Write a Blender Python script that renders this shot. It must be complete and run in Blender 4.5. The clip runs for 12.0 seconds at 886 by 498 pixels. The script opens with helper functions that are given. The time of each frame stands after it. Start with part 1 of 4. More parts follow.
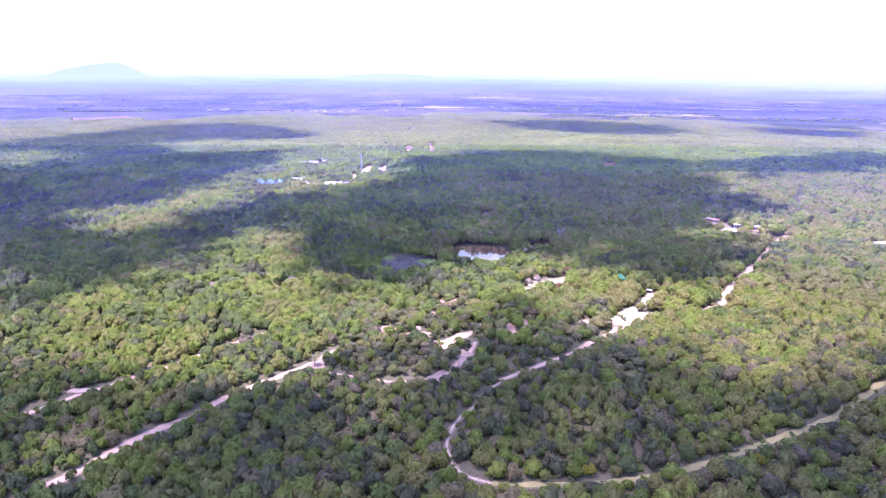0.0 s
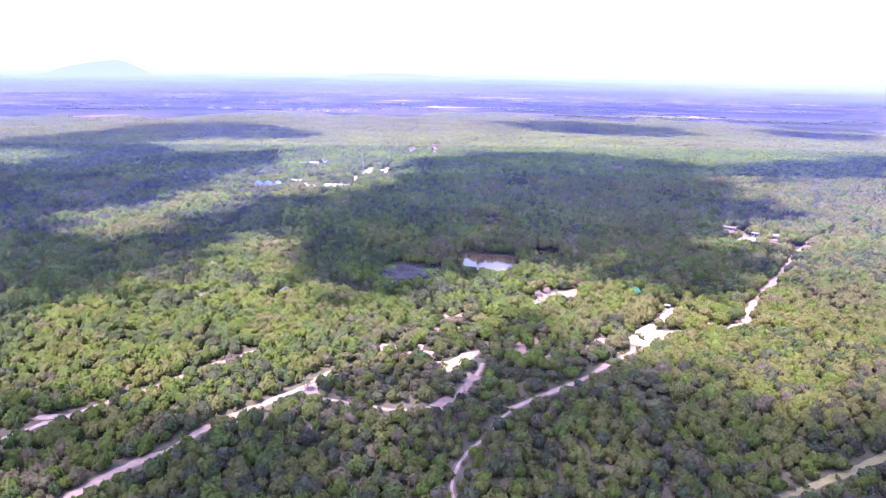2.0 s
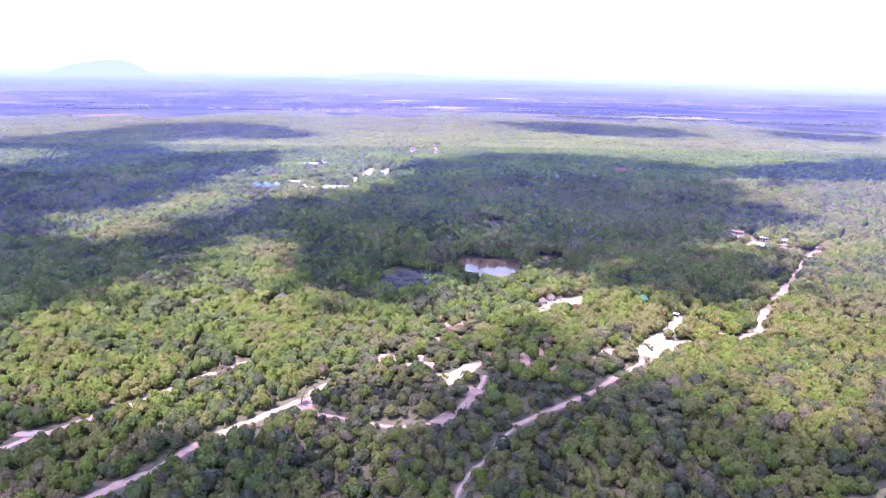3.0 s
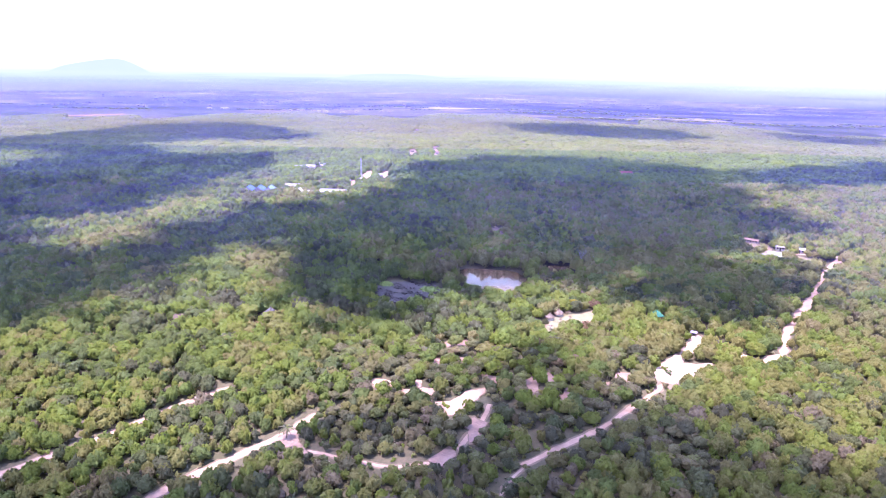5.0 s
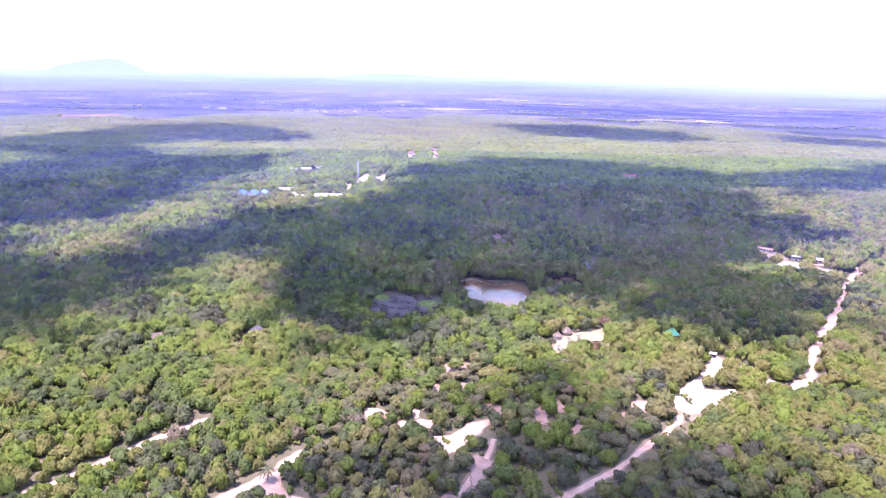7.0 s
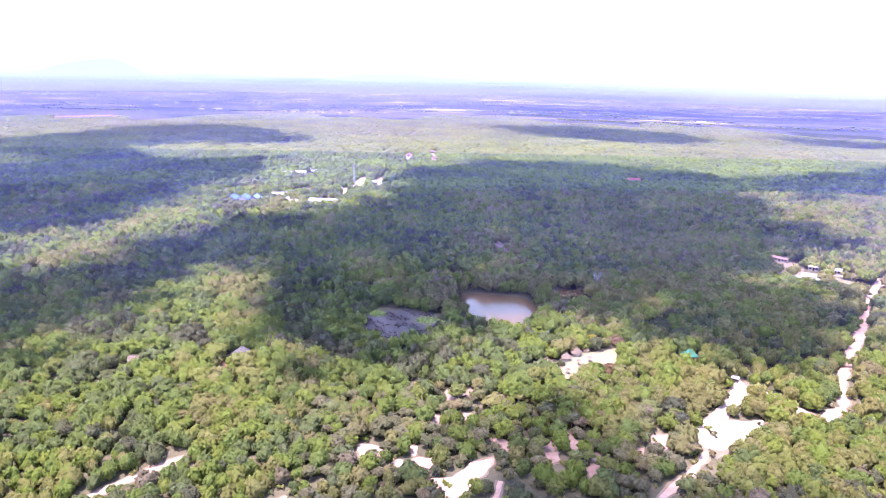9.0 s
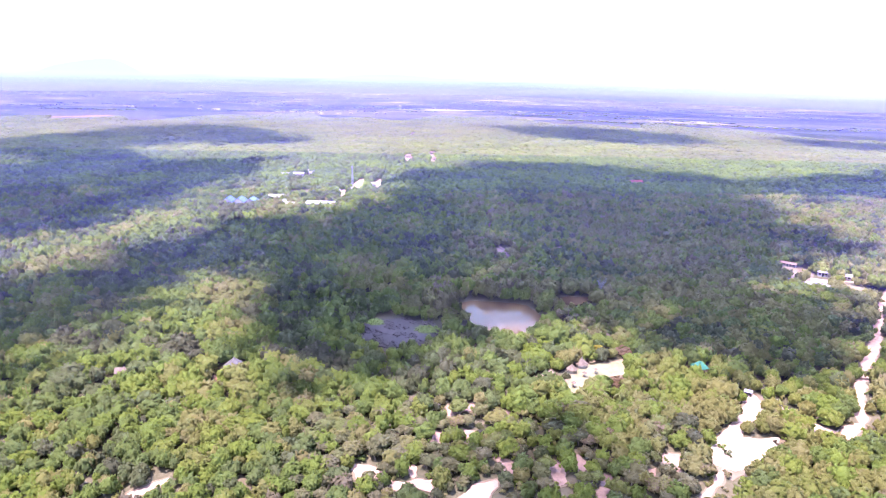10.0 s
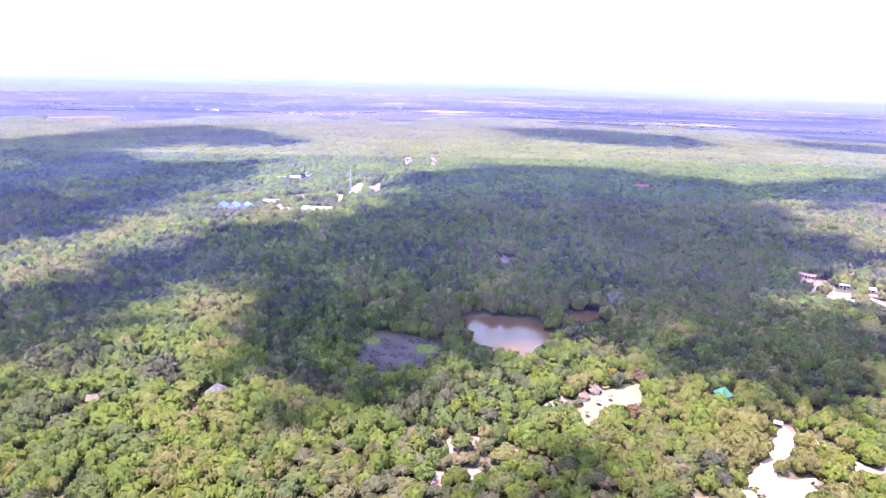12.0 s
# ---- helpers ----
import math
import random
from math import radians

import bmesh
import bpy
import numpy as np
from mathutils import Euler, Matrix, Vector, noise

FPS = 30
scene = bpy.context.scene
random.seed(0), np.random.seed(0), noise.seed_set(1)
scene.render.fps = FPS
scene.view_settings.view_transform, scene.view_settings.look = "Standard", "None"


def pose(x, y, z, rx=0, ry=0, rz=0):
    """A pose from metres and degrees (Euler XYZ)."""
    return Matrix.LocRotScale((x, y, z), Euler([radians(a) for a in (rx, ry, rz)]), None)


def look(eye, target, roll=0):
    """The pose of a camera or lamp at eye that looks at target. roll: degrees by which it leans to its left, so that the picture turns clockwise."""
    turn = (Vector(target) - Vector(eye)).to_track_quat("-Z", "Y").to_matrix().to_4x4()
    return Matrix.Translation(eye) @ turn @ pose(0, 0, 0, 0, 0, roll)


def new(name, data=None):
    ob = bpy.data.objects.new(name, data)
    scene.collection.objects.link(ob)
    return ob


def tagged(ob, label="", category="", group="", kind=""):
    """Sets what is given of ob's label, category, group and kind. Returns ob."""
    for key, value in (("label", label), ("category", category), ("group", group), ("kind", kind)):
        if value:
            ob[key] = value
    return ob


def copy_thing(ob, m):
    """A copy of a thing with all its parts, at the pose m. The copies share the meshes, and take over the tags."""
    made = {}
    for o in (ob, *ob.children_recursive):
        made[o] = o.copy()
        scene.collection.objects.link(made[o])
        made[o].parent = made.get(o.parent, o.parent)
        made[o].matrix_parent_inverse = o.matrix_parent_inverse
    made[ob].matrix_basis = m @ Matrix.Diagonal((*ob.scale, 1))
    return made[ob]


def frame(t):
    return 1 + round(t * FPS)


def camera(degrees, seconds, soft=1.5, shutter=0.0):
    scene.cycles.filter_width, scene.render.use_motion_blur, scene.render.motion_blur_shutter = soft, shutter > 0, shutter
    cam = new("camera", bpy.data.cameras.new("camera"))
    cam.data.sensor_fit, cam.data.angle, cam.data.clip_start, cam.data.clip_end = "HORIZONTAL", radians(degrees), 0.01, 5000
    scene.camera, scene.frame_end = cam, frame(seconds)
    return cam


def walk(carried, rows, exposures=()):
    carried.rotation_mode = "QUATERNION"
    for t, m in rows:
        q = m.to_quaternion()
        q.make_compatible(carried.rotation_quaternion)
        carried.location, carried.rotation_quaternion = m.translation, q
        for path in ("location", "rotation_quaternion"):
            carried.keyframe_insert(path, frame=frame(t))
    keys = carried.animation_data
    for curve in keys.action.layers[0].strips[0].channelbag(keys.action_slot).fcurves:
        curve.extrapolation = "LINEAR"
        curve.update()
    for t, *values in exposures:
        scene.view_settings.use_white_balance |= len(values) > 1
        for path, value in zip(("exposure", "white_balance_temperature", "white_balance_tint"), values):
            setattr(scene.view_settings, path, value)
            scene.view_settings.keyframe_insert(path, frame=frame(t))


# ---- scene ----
cam = camera(71.1, 12.0, soft=1.0)
PATH = [
    (0, (-8.394, -1.830, 109.093), (-6.018, 94.522, 82.437), 0.12),
    (0.5, (-8.701, 3.460, 108.991), (-6.418, 99.808, 82.313), 0.24),
    (1, (-8.900, 8.755, 108.890), (-6.706, 105.103, 82.201), 0.35),
    (1.5, (-9.011, 14.054, 108.793), (-6.901, 110.403, 82.102), 0.45),
    (2, (-9.055, 19.354, 108.704), (-7.019, 115.706, 82.018), 0.53),
    (2.5, (-9.051, 24.654, 108.625), (-7.077, 121.010, 81.950), 0.60),
    (3, (-9.014, 29.950, 108.558), (-7.088, 126.312, 81.898), 0.67),
    (5, (-8.795, 51.067, 108.442), (-6.907, 147.450, 81.856), 0.84),
    (5.5, (-8.770, 56.319, 108.454), (-6.852, 152.706, 81.886), 0.87),
    (6, (-8.769, 61.555, 108.482), (-6.806, 157.946, 81.932), 0.90),
    (6.5, (-8.795, 66.775, 108.526), (-6.774, 163.169, 81.991), 0.92),
    (7, (-8.849, 71.974, 108.583), (-6.759, 168.371, 82.063), 0.94),
    (9, (-9.289, 92.540, 108.902), (-6.879, 188.945, 82.441), 1.00),
    (9.5, (-9.426, 97.612, 108.989), (-6.944, 194.021, 82.546), 1.02),
    (10, (-9.555, 102.653, 109.072), (-7.014, 199.066, 82.651), 1.04),
    (10.5, (-9.663, 107.660, 109.145), (-7.082, 204.080, 82.752), 1.06),
    (11, (-9.736, 112.631, 109.204), (-7.139, 209.060, 82.845), 1.09),
    (11.5, (-9.758, 117.564, 109.243), (-7.177, 214.005, 82.928), 1.12),
    (12, (-9.710, 122.458, 109.255), (-7.183, 218.915, 82.995), 1.16),
]
walk(cam, [(t, look(eye, target, roll)) for t, eye, target, roll in PATH],
     exposures=[(0.0, 3.13, 6020, 44), (6.0, 3.17, 6250, 41), (12.0, 3.42, 6590, 36)])

# ---- sky and sun ----
SUN_TO = Vector((-0.24, -0.16, 0.957)).normalized()
world = bpy.data.worlds.new("sky")
scene.world = world
world.use_nodes = True
wn = world.node_tree.nodes
sky = wn.new("ShaderNodeTexSky")
sky.sky_type = "NISHITA"
sky.sun_disc = False
sky.sun_elevation = math.asin(SUN_TO.z)
sky.sun_rotation = math.atan2(SUN_TO.x, SUN_TO.y)
sky.air_density = 1.2
sky.dust_density = 1.0
sky.ozone_density = 2.0
wn["Background"].inputs[1].default_value = 0.15
world.node_tree.links.new(sky.outputs[0], wn["Background"].inputs[0])
sun_data = bpy.data.lights.new("sun", "SUN")
sun_data.energy = 2.7
sun_data.angle = radians(0.55)
sun_data.color = (1.0, 0.95, 0.86)
sun = new("sun", sun_data)
sun.matrix_world = look(SUN_TO * 300, (0, 0, 0))

rng = np.random.default_rng(7)


# ---- materials ----
def nodes_of(name):
    m = bpy.data.materials.new(name)
    m.use_nodes = True
    t = m.node_tree
    return m, t, t.nodes["Principled BSDF"]


def ramp_node(t, stops):
    r = t.nodes.new("ShaderNodeValToRGB")
    e = r.color_ramp.elements
    while len(e) < len(stops):
        e.new(0.5)
    for el, (p, c) in zip(e, stops):
        el.position = p
        el.color = (*c, 1)
    return r


def noise_node(t, vec, scale, detail=4.0, rough=0.55):
    n = t.nodes.new("ShaderNodeTexNoise")
    n.inputs["Scale"].default_value = scale
    n.inputs["Detail"].default_value = detail
    n.inputs["Roughness"].default_value = rough
    t.links.new(vec, n.inputs["Vector"])
    return n


def mix_node(t, kind, fac, a, b):
    n = t.nodes.new("ShaderNodeMix")
    n.data_type = "RGBA"
    n.blend_type = kind
    for sock, v in ((n.inputs[0], fac), (n.inputs[6], a), (n.inputs[7], b)):
        if isinstance(v, (int, float)):
            sock.default_value = v
        elif isinstance(v, tuple):
            sock.default_value = (*v, 1)
        else:
            t.links.new(v, sock)
    return n.outputs[2]


def math_node(t, op, a, b=0.0, clamp=False):
    n = t.nodes.new("ShaderNodeMath")
    n.operation = op
    n.use_clamp = clamp
    for sock, v in ((n.inputs[0], a), (n.inputs[1], b)):
        if isinstance(v, (int, float)):
            sock.default_value = v
        else:
            t.links.new(v, sock)
    return n.outputs[0]


def position(t):
    return t.nodes.new("ShaderNodeNewGeometry").outputs["Position"]


def bump_to(t, bsdf, height, strength, dist):
    b = t.nodes.new("ShaderNodeBump")
    b.inputs["Strength"].default_value = strength
    b.inputs["Distance"].default_value = dist
    t.links.new(height, b.inputs["Height"])
    t.links.new(b.outputs[0], bsdf.inputs["Normal"])


def plain(name, c1, c2, scale=1.0, rough=0.7, bump=0.3, metal=0.0, fine=8.0):
    """A two-scale mottled surface: broad stains and fine grain, in world metres."""
    m, t, b = nodes_of(name)
    p = position(t)
    big = noise_node(t, p, scale, 3)
    small = noise_node(t, p, scale * fine, 4)
    r = ramp_node(t, [(0.32, c1), (0.68, c2)])
    t.links.new(math_node(t, "ADD", math_node(t, "MULTIPLY", big.outputs[0], 0.65),
                          math_node(t, "MULTIPLY", small.outputs[0], 0.35)), r.inputs[0])
    t.links.new(r.outputs[0], b.inputs["Base Color"])
    b.inputs["Roughness"].default_value = rough
    b.inputs["Metallic"].default_value = metal
    bump_to(t, b, small.outputs[0], bump, 0.1)
    return m


LEAF_STOPS = [(0, (0.082, 0.080, 0.060)), (0.12, (0.097, 0.101, 0.065)), (0.24, (0.097, 0.122, 0.054)), (0.36, (0.109, 0.146, 0.045)),
              (0.48, (0.130, 0.171, 0.038)), (0.58, (0.152, 0.183, 0.040)), (0.66, (0.162, 0.158, 0.062)), (0.74, (0.176, 0.166, 0.065)),
              (0.83, (0.182, 0.163, 0.073)), (0.92, (0.173, 0.141, 0.089)), (1, (0.145, 0.117, 0.102))]


def leaf_material(name, source, stops=None):
    """Foliage whose hue changes from tree to tree, with a leafy relief and some light let through."""
    m, t, b = nodes_of(name)
    p = position(t)
    if source == "tree":
        a = t.nodes.new("ShaderNodeAttribute")
        a.attribute_name = "tint"
        value = a.outputs["Fac"]
    else:
        value = t.nodes.new("ShaderNodeObjectInfo").outputs["Random"]
    grain = noise_node(t, p, 1.9, 4, 0.75)
    wide = noise_node(t, p, 0.011, 2)
    v = math_node(t, "ADD", value, math_node(t, "MULTIPLY", math_node(t, "SUBTRACT", grain.outputs[0], 0.5), 0.30))
    v = math_node(t, "ADD", v, 0.0, True)
    r = ramp_node(t, stops or LEAF_STOPS)
    t.links.new(v, r.inputs[0])
    w = ramp_node(t, [(0.35, (0.82, 0.86, 0.95)), (0.65, (1.05, 1.08, 0.9))])
    t.links.new(wide.outputs[0], w.inputs[0])
    col = mix_node(t, "MULTIPLY", 1.0, r.outputs[0], w.outputs[0])
    t.links.new(col, b.inputs["Base Color"])
    b.inputs["Roughness"].default_value = 0.55
    b.inputs["Specular IOR Level"].default_value = 0.15
    bump_to(t, b, grain.outputs[0], 1.0, 0.9)
    tr = t.nodes.new("ShaderNodeBsdfTranslucent")
    t.links.new(col, tr.inputs[0])
    mx = t.nodes.new("ShaderNodeMixShader")
    mx.inputs[0].default_value = 0.50
    t.links.new(b.outputs[0], mx.inputs[1])
    t.links.new(tr.outputs[0], mx.inputs[2])
    t.links.new(mx.outputs[0], t.nodes["Material Output"].inputs[0])
    return m


def ground_material():
    """Leaf litter and scrub under the woodland; a patchwork of fields past its far edge."""
    m, t, b = nodes_of("ground_soil_and_fields")
    p = position(t)
    fine = noise_node(t, p, 0.9, 5, 0.65)
    mid = noise_node(t, p, 0.045, 4)
    litter = ramp_node(t, [(0.30, (0.032, 0.036, 0.020)), (0.50, (0.054, 0.048, 0.032)), (0.72, (0.092, 0.070, 0.054))])
    t.links.new(math_node(t, "ADD", math_node(t, "MULTIPLY", fine.outputs[0], 0.5),
                          math_node(t, "MULTIPLY", mid.outputs[0], 0.5)), litter.inputs[0])
    sep = t.nodes.new("ShaderNodeSeparateXYZ")
    t.links.new(p, sep.inputs[0])
    mp = t.nodes.new("ShaderNodeMapping")
    mp.inputs["Scale"].default_value = (0.0035, 0.0075, 0.0)
    mp.inputs["Rotation"].default_value = (0, 0, 0.12)
    t.links.new(p, mp.inputs[0])
    vor = t.nodes.new("ShaderNodeTexVoronoi")
    vor.inputs["Scale"].default_value = 1.0
    t.links.new(mp.outputs[0], vor.inputs["Vector"])
    hue = t.nodes.new("ShaderNodeSeparateColor")
    t.links.new(vor.outputs["Color"], hue.inputs[0])
    fields = ramp_node(t, [(0.0, (0.020, 0.028, 0.018)), (0.35, (0.032, 0.040, 0.027)), (0.6, (0.048, 0.050, 0.036)),
                           (0.86, (0.066, 0.062, 0.048)), (0.95, (0.11, 0.094, 0.076)), (1.0, (0.20, 0.18, 0.16))])
    t.links.new(hue.outputs[0], fields.inputs[0])
    # the woodland's far edge, bowed and ragged
    edge = noise_node(t, p, 0.004, 3)
    bow = math_node(t, "MULTIPLY", math_node(t, "MULTIPLY", sep.outputs[0], sep.outputs[0]), 0.00026)
    far = math_node(t, "ADD", math_node(t, "ADD", sep.outputs[1], bow),
                    math_node(t, "MULTIPLY", math_node(t, "SUBTRACT", edge.outputs[0], 0.5), 500.0))
    step = math_node(t, "MULTIPLY", math_node(t, "SUBTRACT", far, 1850.0), 0.02, True)
    col = mix_node(t, "MIX", step, litter.outputs[0], fields.outputs[0])
    t.links.new(col, b.inputs["Base Color"])
    b.inputs["Roughness"].default_value = 0.95
    b.inputs["Specular IOR Level"].default_value = 0.1
    bump_to(t, b, fine.outputs[0], 0.5, 0.3)
    return m


def water_material():
    m, t, b = nodes_of("muddy_water")
    p = position(t)
    n = noise_node(t, p, 0.05, 3)
    r = ramp_node(t, [(0.3, (0.054, 0.032, 0.017)), (0.7, (0.076, 0.046, 0.025))])
    t.links.new(n.outputs[0], r.inputs[0])
    t.links.new(r.outputs[0], b.inputs["Base Color"])
    b.inputs["Roughness"].default_value = 0.09
    b.inputs["IOR"].default_value = 1.33
    b.inputs["Specular IOR Level"].default_value = 0.24
    rip = noise_node(t, p, 0.8, 2)
    bump_to(t, b, rip.outputs[0], 0.05, 0.05)
    return m


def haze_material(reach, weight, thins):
    """A sheet standing in for hazy air: blue haze painted as colour, scattering sunlight, thicker with distance."""
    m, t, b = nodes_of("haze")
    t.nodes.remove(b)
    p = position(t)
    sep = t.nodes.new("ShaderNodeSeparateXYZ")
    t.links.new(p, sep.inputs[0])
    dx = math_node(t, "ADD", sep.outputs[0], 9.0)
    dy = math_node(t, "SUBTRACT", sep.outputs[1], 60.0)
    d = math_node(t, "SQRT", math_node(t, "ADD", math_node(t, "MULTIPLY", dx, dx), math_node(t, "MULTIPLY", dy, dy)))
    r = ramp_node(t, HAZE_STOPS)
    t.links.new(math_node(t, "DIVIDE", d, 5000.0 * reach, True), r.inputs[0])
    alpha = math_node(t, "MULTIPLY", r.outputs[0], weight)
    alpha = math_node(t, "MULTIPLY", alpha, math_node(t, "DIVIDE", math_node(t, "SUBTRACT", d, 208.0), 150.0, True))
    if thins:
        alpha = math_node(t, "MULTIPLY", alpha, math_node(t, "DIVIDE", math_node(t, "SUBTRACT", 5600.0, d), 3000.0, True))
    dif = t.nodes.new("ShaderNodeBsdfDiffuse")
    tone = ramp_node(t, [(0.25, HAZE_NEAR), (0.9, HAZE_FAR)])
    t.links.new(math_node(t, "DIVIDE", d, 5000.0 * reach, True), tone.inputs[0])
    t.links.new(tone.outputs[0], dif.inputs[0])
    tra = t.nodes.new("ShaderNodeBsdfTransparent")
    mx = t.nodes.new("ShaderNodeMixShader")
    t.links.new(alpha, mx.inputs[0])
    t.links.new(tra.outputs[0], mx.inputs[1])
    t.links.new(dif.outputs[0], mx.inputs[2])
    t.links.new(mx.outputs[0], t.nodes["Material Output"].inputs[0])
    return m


def gray(v):
    return (v, v, v)


# painted haze: sheet colours near and far, then opacity by distance
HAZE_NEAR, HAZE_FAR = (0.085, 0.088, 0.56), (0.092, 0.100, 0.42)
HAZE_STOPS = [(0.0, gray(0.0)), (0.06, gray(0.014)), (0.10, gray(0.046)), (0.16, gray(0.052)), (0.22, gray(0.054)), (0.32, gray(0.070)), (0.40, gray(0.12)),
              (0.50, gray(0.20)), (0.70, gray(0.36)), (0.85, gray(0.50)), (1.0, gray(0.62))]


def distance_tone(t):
    """Far plain with its haze painted in by height: streaked violet fields low down, white above."""
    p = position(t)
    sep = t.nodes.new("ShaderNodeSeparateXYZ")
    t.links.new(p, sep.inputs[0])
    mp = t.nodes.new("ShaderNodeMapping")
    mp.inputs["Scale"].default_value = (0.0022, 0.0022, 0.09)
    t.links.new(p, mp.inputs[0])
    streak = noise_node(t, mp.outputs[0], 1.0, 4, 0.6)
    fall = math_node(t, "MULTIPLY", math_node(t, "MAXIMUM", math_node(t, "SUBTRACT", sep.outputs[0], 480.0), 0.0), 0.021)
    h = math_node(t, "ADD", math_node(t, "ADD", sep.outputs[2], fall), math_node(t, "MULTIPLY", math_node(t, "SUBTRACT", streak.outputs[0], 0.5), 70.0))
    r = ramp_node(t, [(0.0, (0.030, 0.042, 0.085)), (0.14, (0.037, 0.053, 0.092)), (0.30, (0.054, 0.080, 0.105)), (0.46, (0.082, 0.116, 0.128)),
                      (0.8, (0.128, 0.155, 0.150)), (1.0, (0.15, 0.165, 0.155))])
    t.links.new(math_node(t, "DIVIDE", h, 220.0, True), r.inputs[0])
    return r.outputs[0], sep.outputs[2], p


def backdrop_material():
    m, t, b = nodes_of("painted_horizon_haze")
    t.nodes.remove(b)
    # the wall glows by itself to imitate bright hazy air
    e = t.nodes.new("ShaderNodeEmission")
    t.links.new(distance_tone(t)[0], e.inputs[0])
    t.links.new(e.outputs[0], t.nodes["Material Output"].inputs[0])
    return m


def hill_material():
    """Glowing hills with thick haze painted in: pale blue above, lost in the backdrop's tone at their feet."""
    m, t, b = nodes_of("far_hill_painted_haze")
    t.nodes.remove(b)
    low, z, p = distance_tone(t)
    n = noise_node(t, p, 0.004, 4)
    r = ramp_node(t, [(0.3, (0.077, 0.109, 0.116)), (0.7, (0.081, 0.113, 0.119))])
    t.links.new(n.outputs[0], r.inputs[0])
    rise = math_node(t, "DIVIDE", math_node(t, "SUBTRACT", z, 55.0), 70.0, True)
    # haze light put into the hill's colour as emission
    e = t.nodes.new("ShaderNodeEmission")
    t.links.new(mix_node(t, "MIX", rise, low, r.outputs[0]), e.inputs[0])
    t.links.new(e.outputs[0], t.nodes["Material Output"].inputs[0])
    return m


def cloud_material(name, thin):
    """Cloud stuff: scatters light both ways, tinted blue downwards, and lets a share of it straight through."""
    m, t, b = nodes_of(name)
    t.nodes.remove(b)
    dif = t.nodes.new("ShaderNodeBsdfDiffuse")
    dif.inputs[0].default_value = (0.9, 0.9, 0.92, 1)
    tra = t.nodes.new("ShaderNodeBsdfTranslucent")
    # not the cloud's own colour: blue put in to tint the shade below
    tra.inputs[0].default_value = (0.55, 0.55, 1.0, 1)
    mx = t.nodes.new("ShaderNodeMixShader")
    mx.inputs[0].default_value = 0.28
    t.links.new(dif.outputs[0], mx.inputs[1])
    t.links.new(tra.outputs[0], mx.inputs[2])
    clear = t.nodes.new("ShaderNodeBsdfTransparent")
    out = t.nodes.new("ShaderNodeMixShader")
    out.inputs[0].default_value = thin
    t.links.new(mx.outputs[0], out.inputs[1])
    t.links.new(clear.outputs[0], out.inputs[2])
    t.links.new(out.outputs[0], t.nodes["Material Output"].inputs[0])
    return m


M_GROUND = ground_material()
M_LEAF = leaf_material("foliage", "tree")
M_LEAF_NEAR = leaf_material("foliage_near", "object", [(0, (0.083, 0.086, 0.059)), (0.25, (0.121, 0.122, 0.061)), (0.5, (0.150, 0.132, 0.084)), (0.7, (0.129, 0.153, 0.050)),
                                                       (0.82, (0.155, 0.130, 0.089)), (0.93, (0.178, 0.169, 0.061)), (1, (0.184, 0.130, 0.103))])
M_YELLOW = leaf_material("yellow_foliage", "object", [(0.0, (0.15, 0.14, 0.016)), (1.0, (0.24, 0.20, 0.03))])
M_LIME = leaf_material("lime_foliage", "object", [(0.0, (0.09, 0.125, 0.022)), (1.0, (0.15, 0.18, 0.03))])
M_RUST = leaf_material("rusty_foliage", "object", [(0.0, (0.15, 0.09, 0.06)), (1.0, (0.22, 0.14, 0.09))])
M_BARK = plain("bark", (0.10, 0.075, 0.055), (0.22, 0.18, 0.14), 1.5, 0.9, 0.6)
M_SAND = plain("pale_sand", (0.15, 0.100, 0.080), (0.28, 0.200, 0.165), 0.25, 0.95, 0.3)
M_TRACK = plain("pinkish_track", (0.150, 0.092, 0.070), (0.275, 0.178, 0.140), 0.25, 0.95, 0.3)
M_PINK = plain("pink_soil", (0.105, 0.064, 0.053), (0.190, 0.122, 0.102), 0.2, 0.95, 0.3)
M_DRY = plain("dry_grass", (0.06, 0.06, 0.03), (0.13, 0.10, 0.066), 0.18, 0.95, 0.4)
M_LAWN = plain("pale_lawn", (0.075, 0.068, 0.036), (0.14, 0.122, 0.075), 0.3, 0.95, 0.3)
M_VERGE = plain("trampled_verge", (0.062, 0.046, 0.030), (0.115, 0.080, 0.056), 0.35, 0.95, 0.4)
M_GRASSY = plain("grassy_track", (0.085, 0.078, 0.026), (0.150, 0.118, 0.055), 0.3, 0.95, 0.4)
M_REED = plain("reed_grass", (0.060, 0.092, 0.014), (0.100, 0.140, 0.024), 0.6, 0.9, 0.4)
M_MARSH = plain("dead_marsh", (0.014, 0.010, 0.011), (0.031, 0.022, 0.025), 0.2, 0.9, 0.6)
M_WATER = water_material()
M_BACKDROP = backdrop_material()
M_HILL = hill_material()
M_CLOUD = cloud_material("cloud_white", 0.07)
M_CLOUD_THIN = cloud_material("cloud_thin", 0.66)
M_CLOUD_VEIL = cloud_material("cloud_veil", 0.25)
M_WHITE = plain("white_metal_roof", (0.09, 0.085, 0.11), (0.24, 0.225, 0.26), 0.4, 0.45, 0.2)
M_WALL = plain("plaster", (0.22, 0.18, 0.16), (0.36, 0.31, 0.28), 0.5, 0.85, 0.2)
M_BLUE = plain("blue_metal_roof", (0.012, 0.036, 0.20), (0.026, 0.065, 0.28), 0.4, 0.45, 0.2)
M_PALEBLUE = plain("pale_blue_roof", (0.035, 0.075, 0.22), (0.07, 0.13, 0.30), 0.4, 0.45, 0.2)
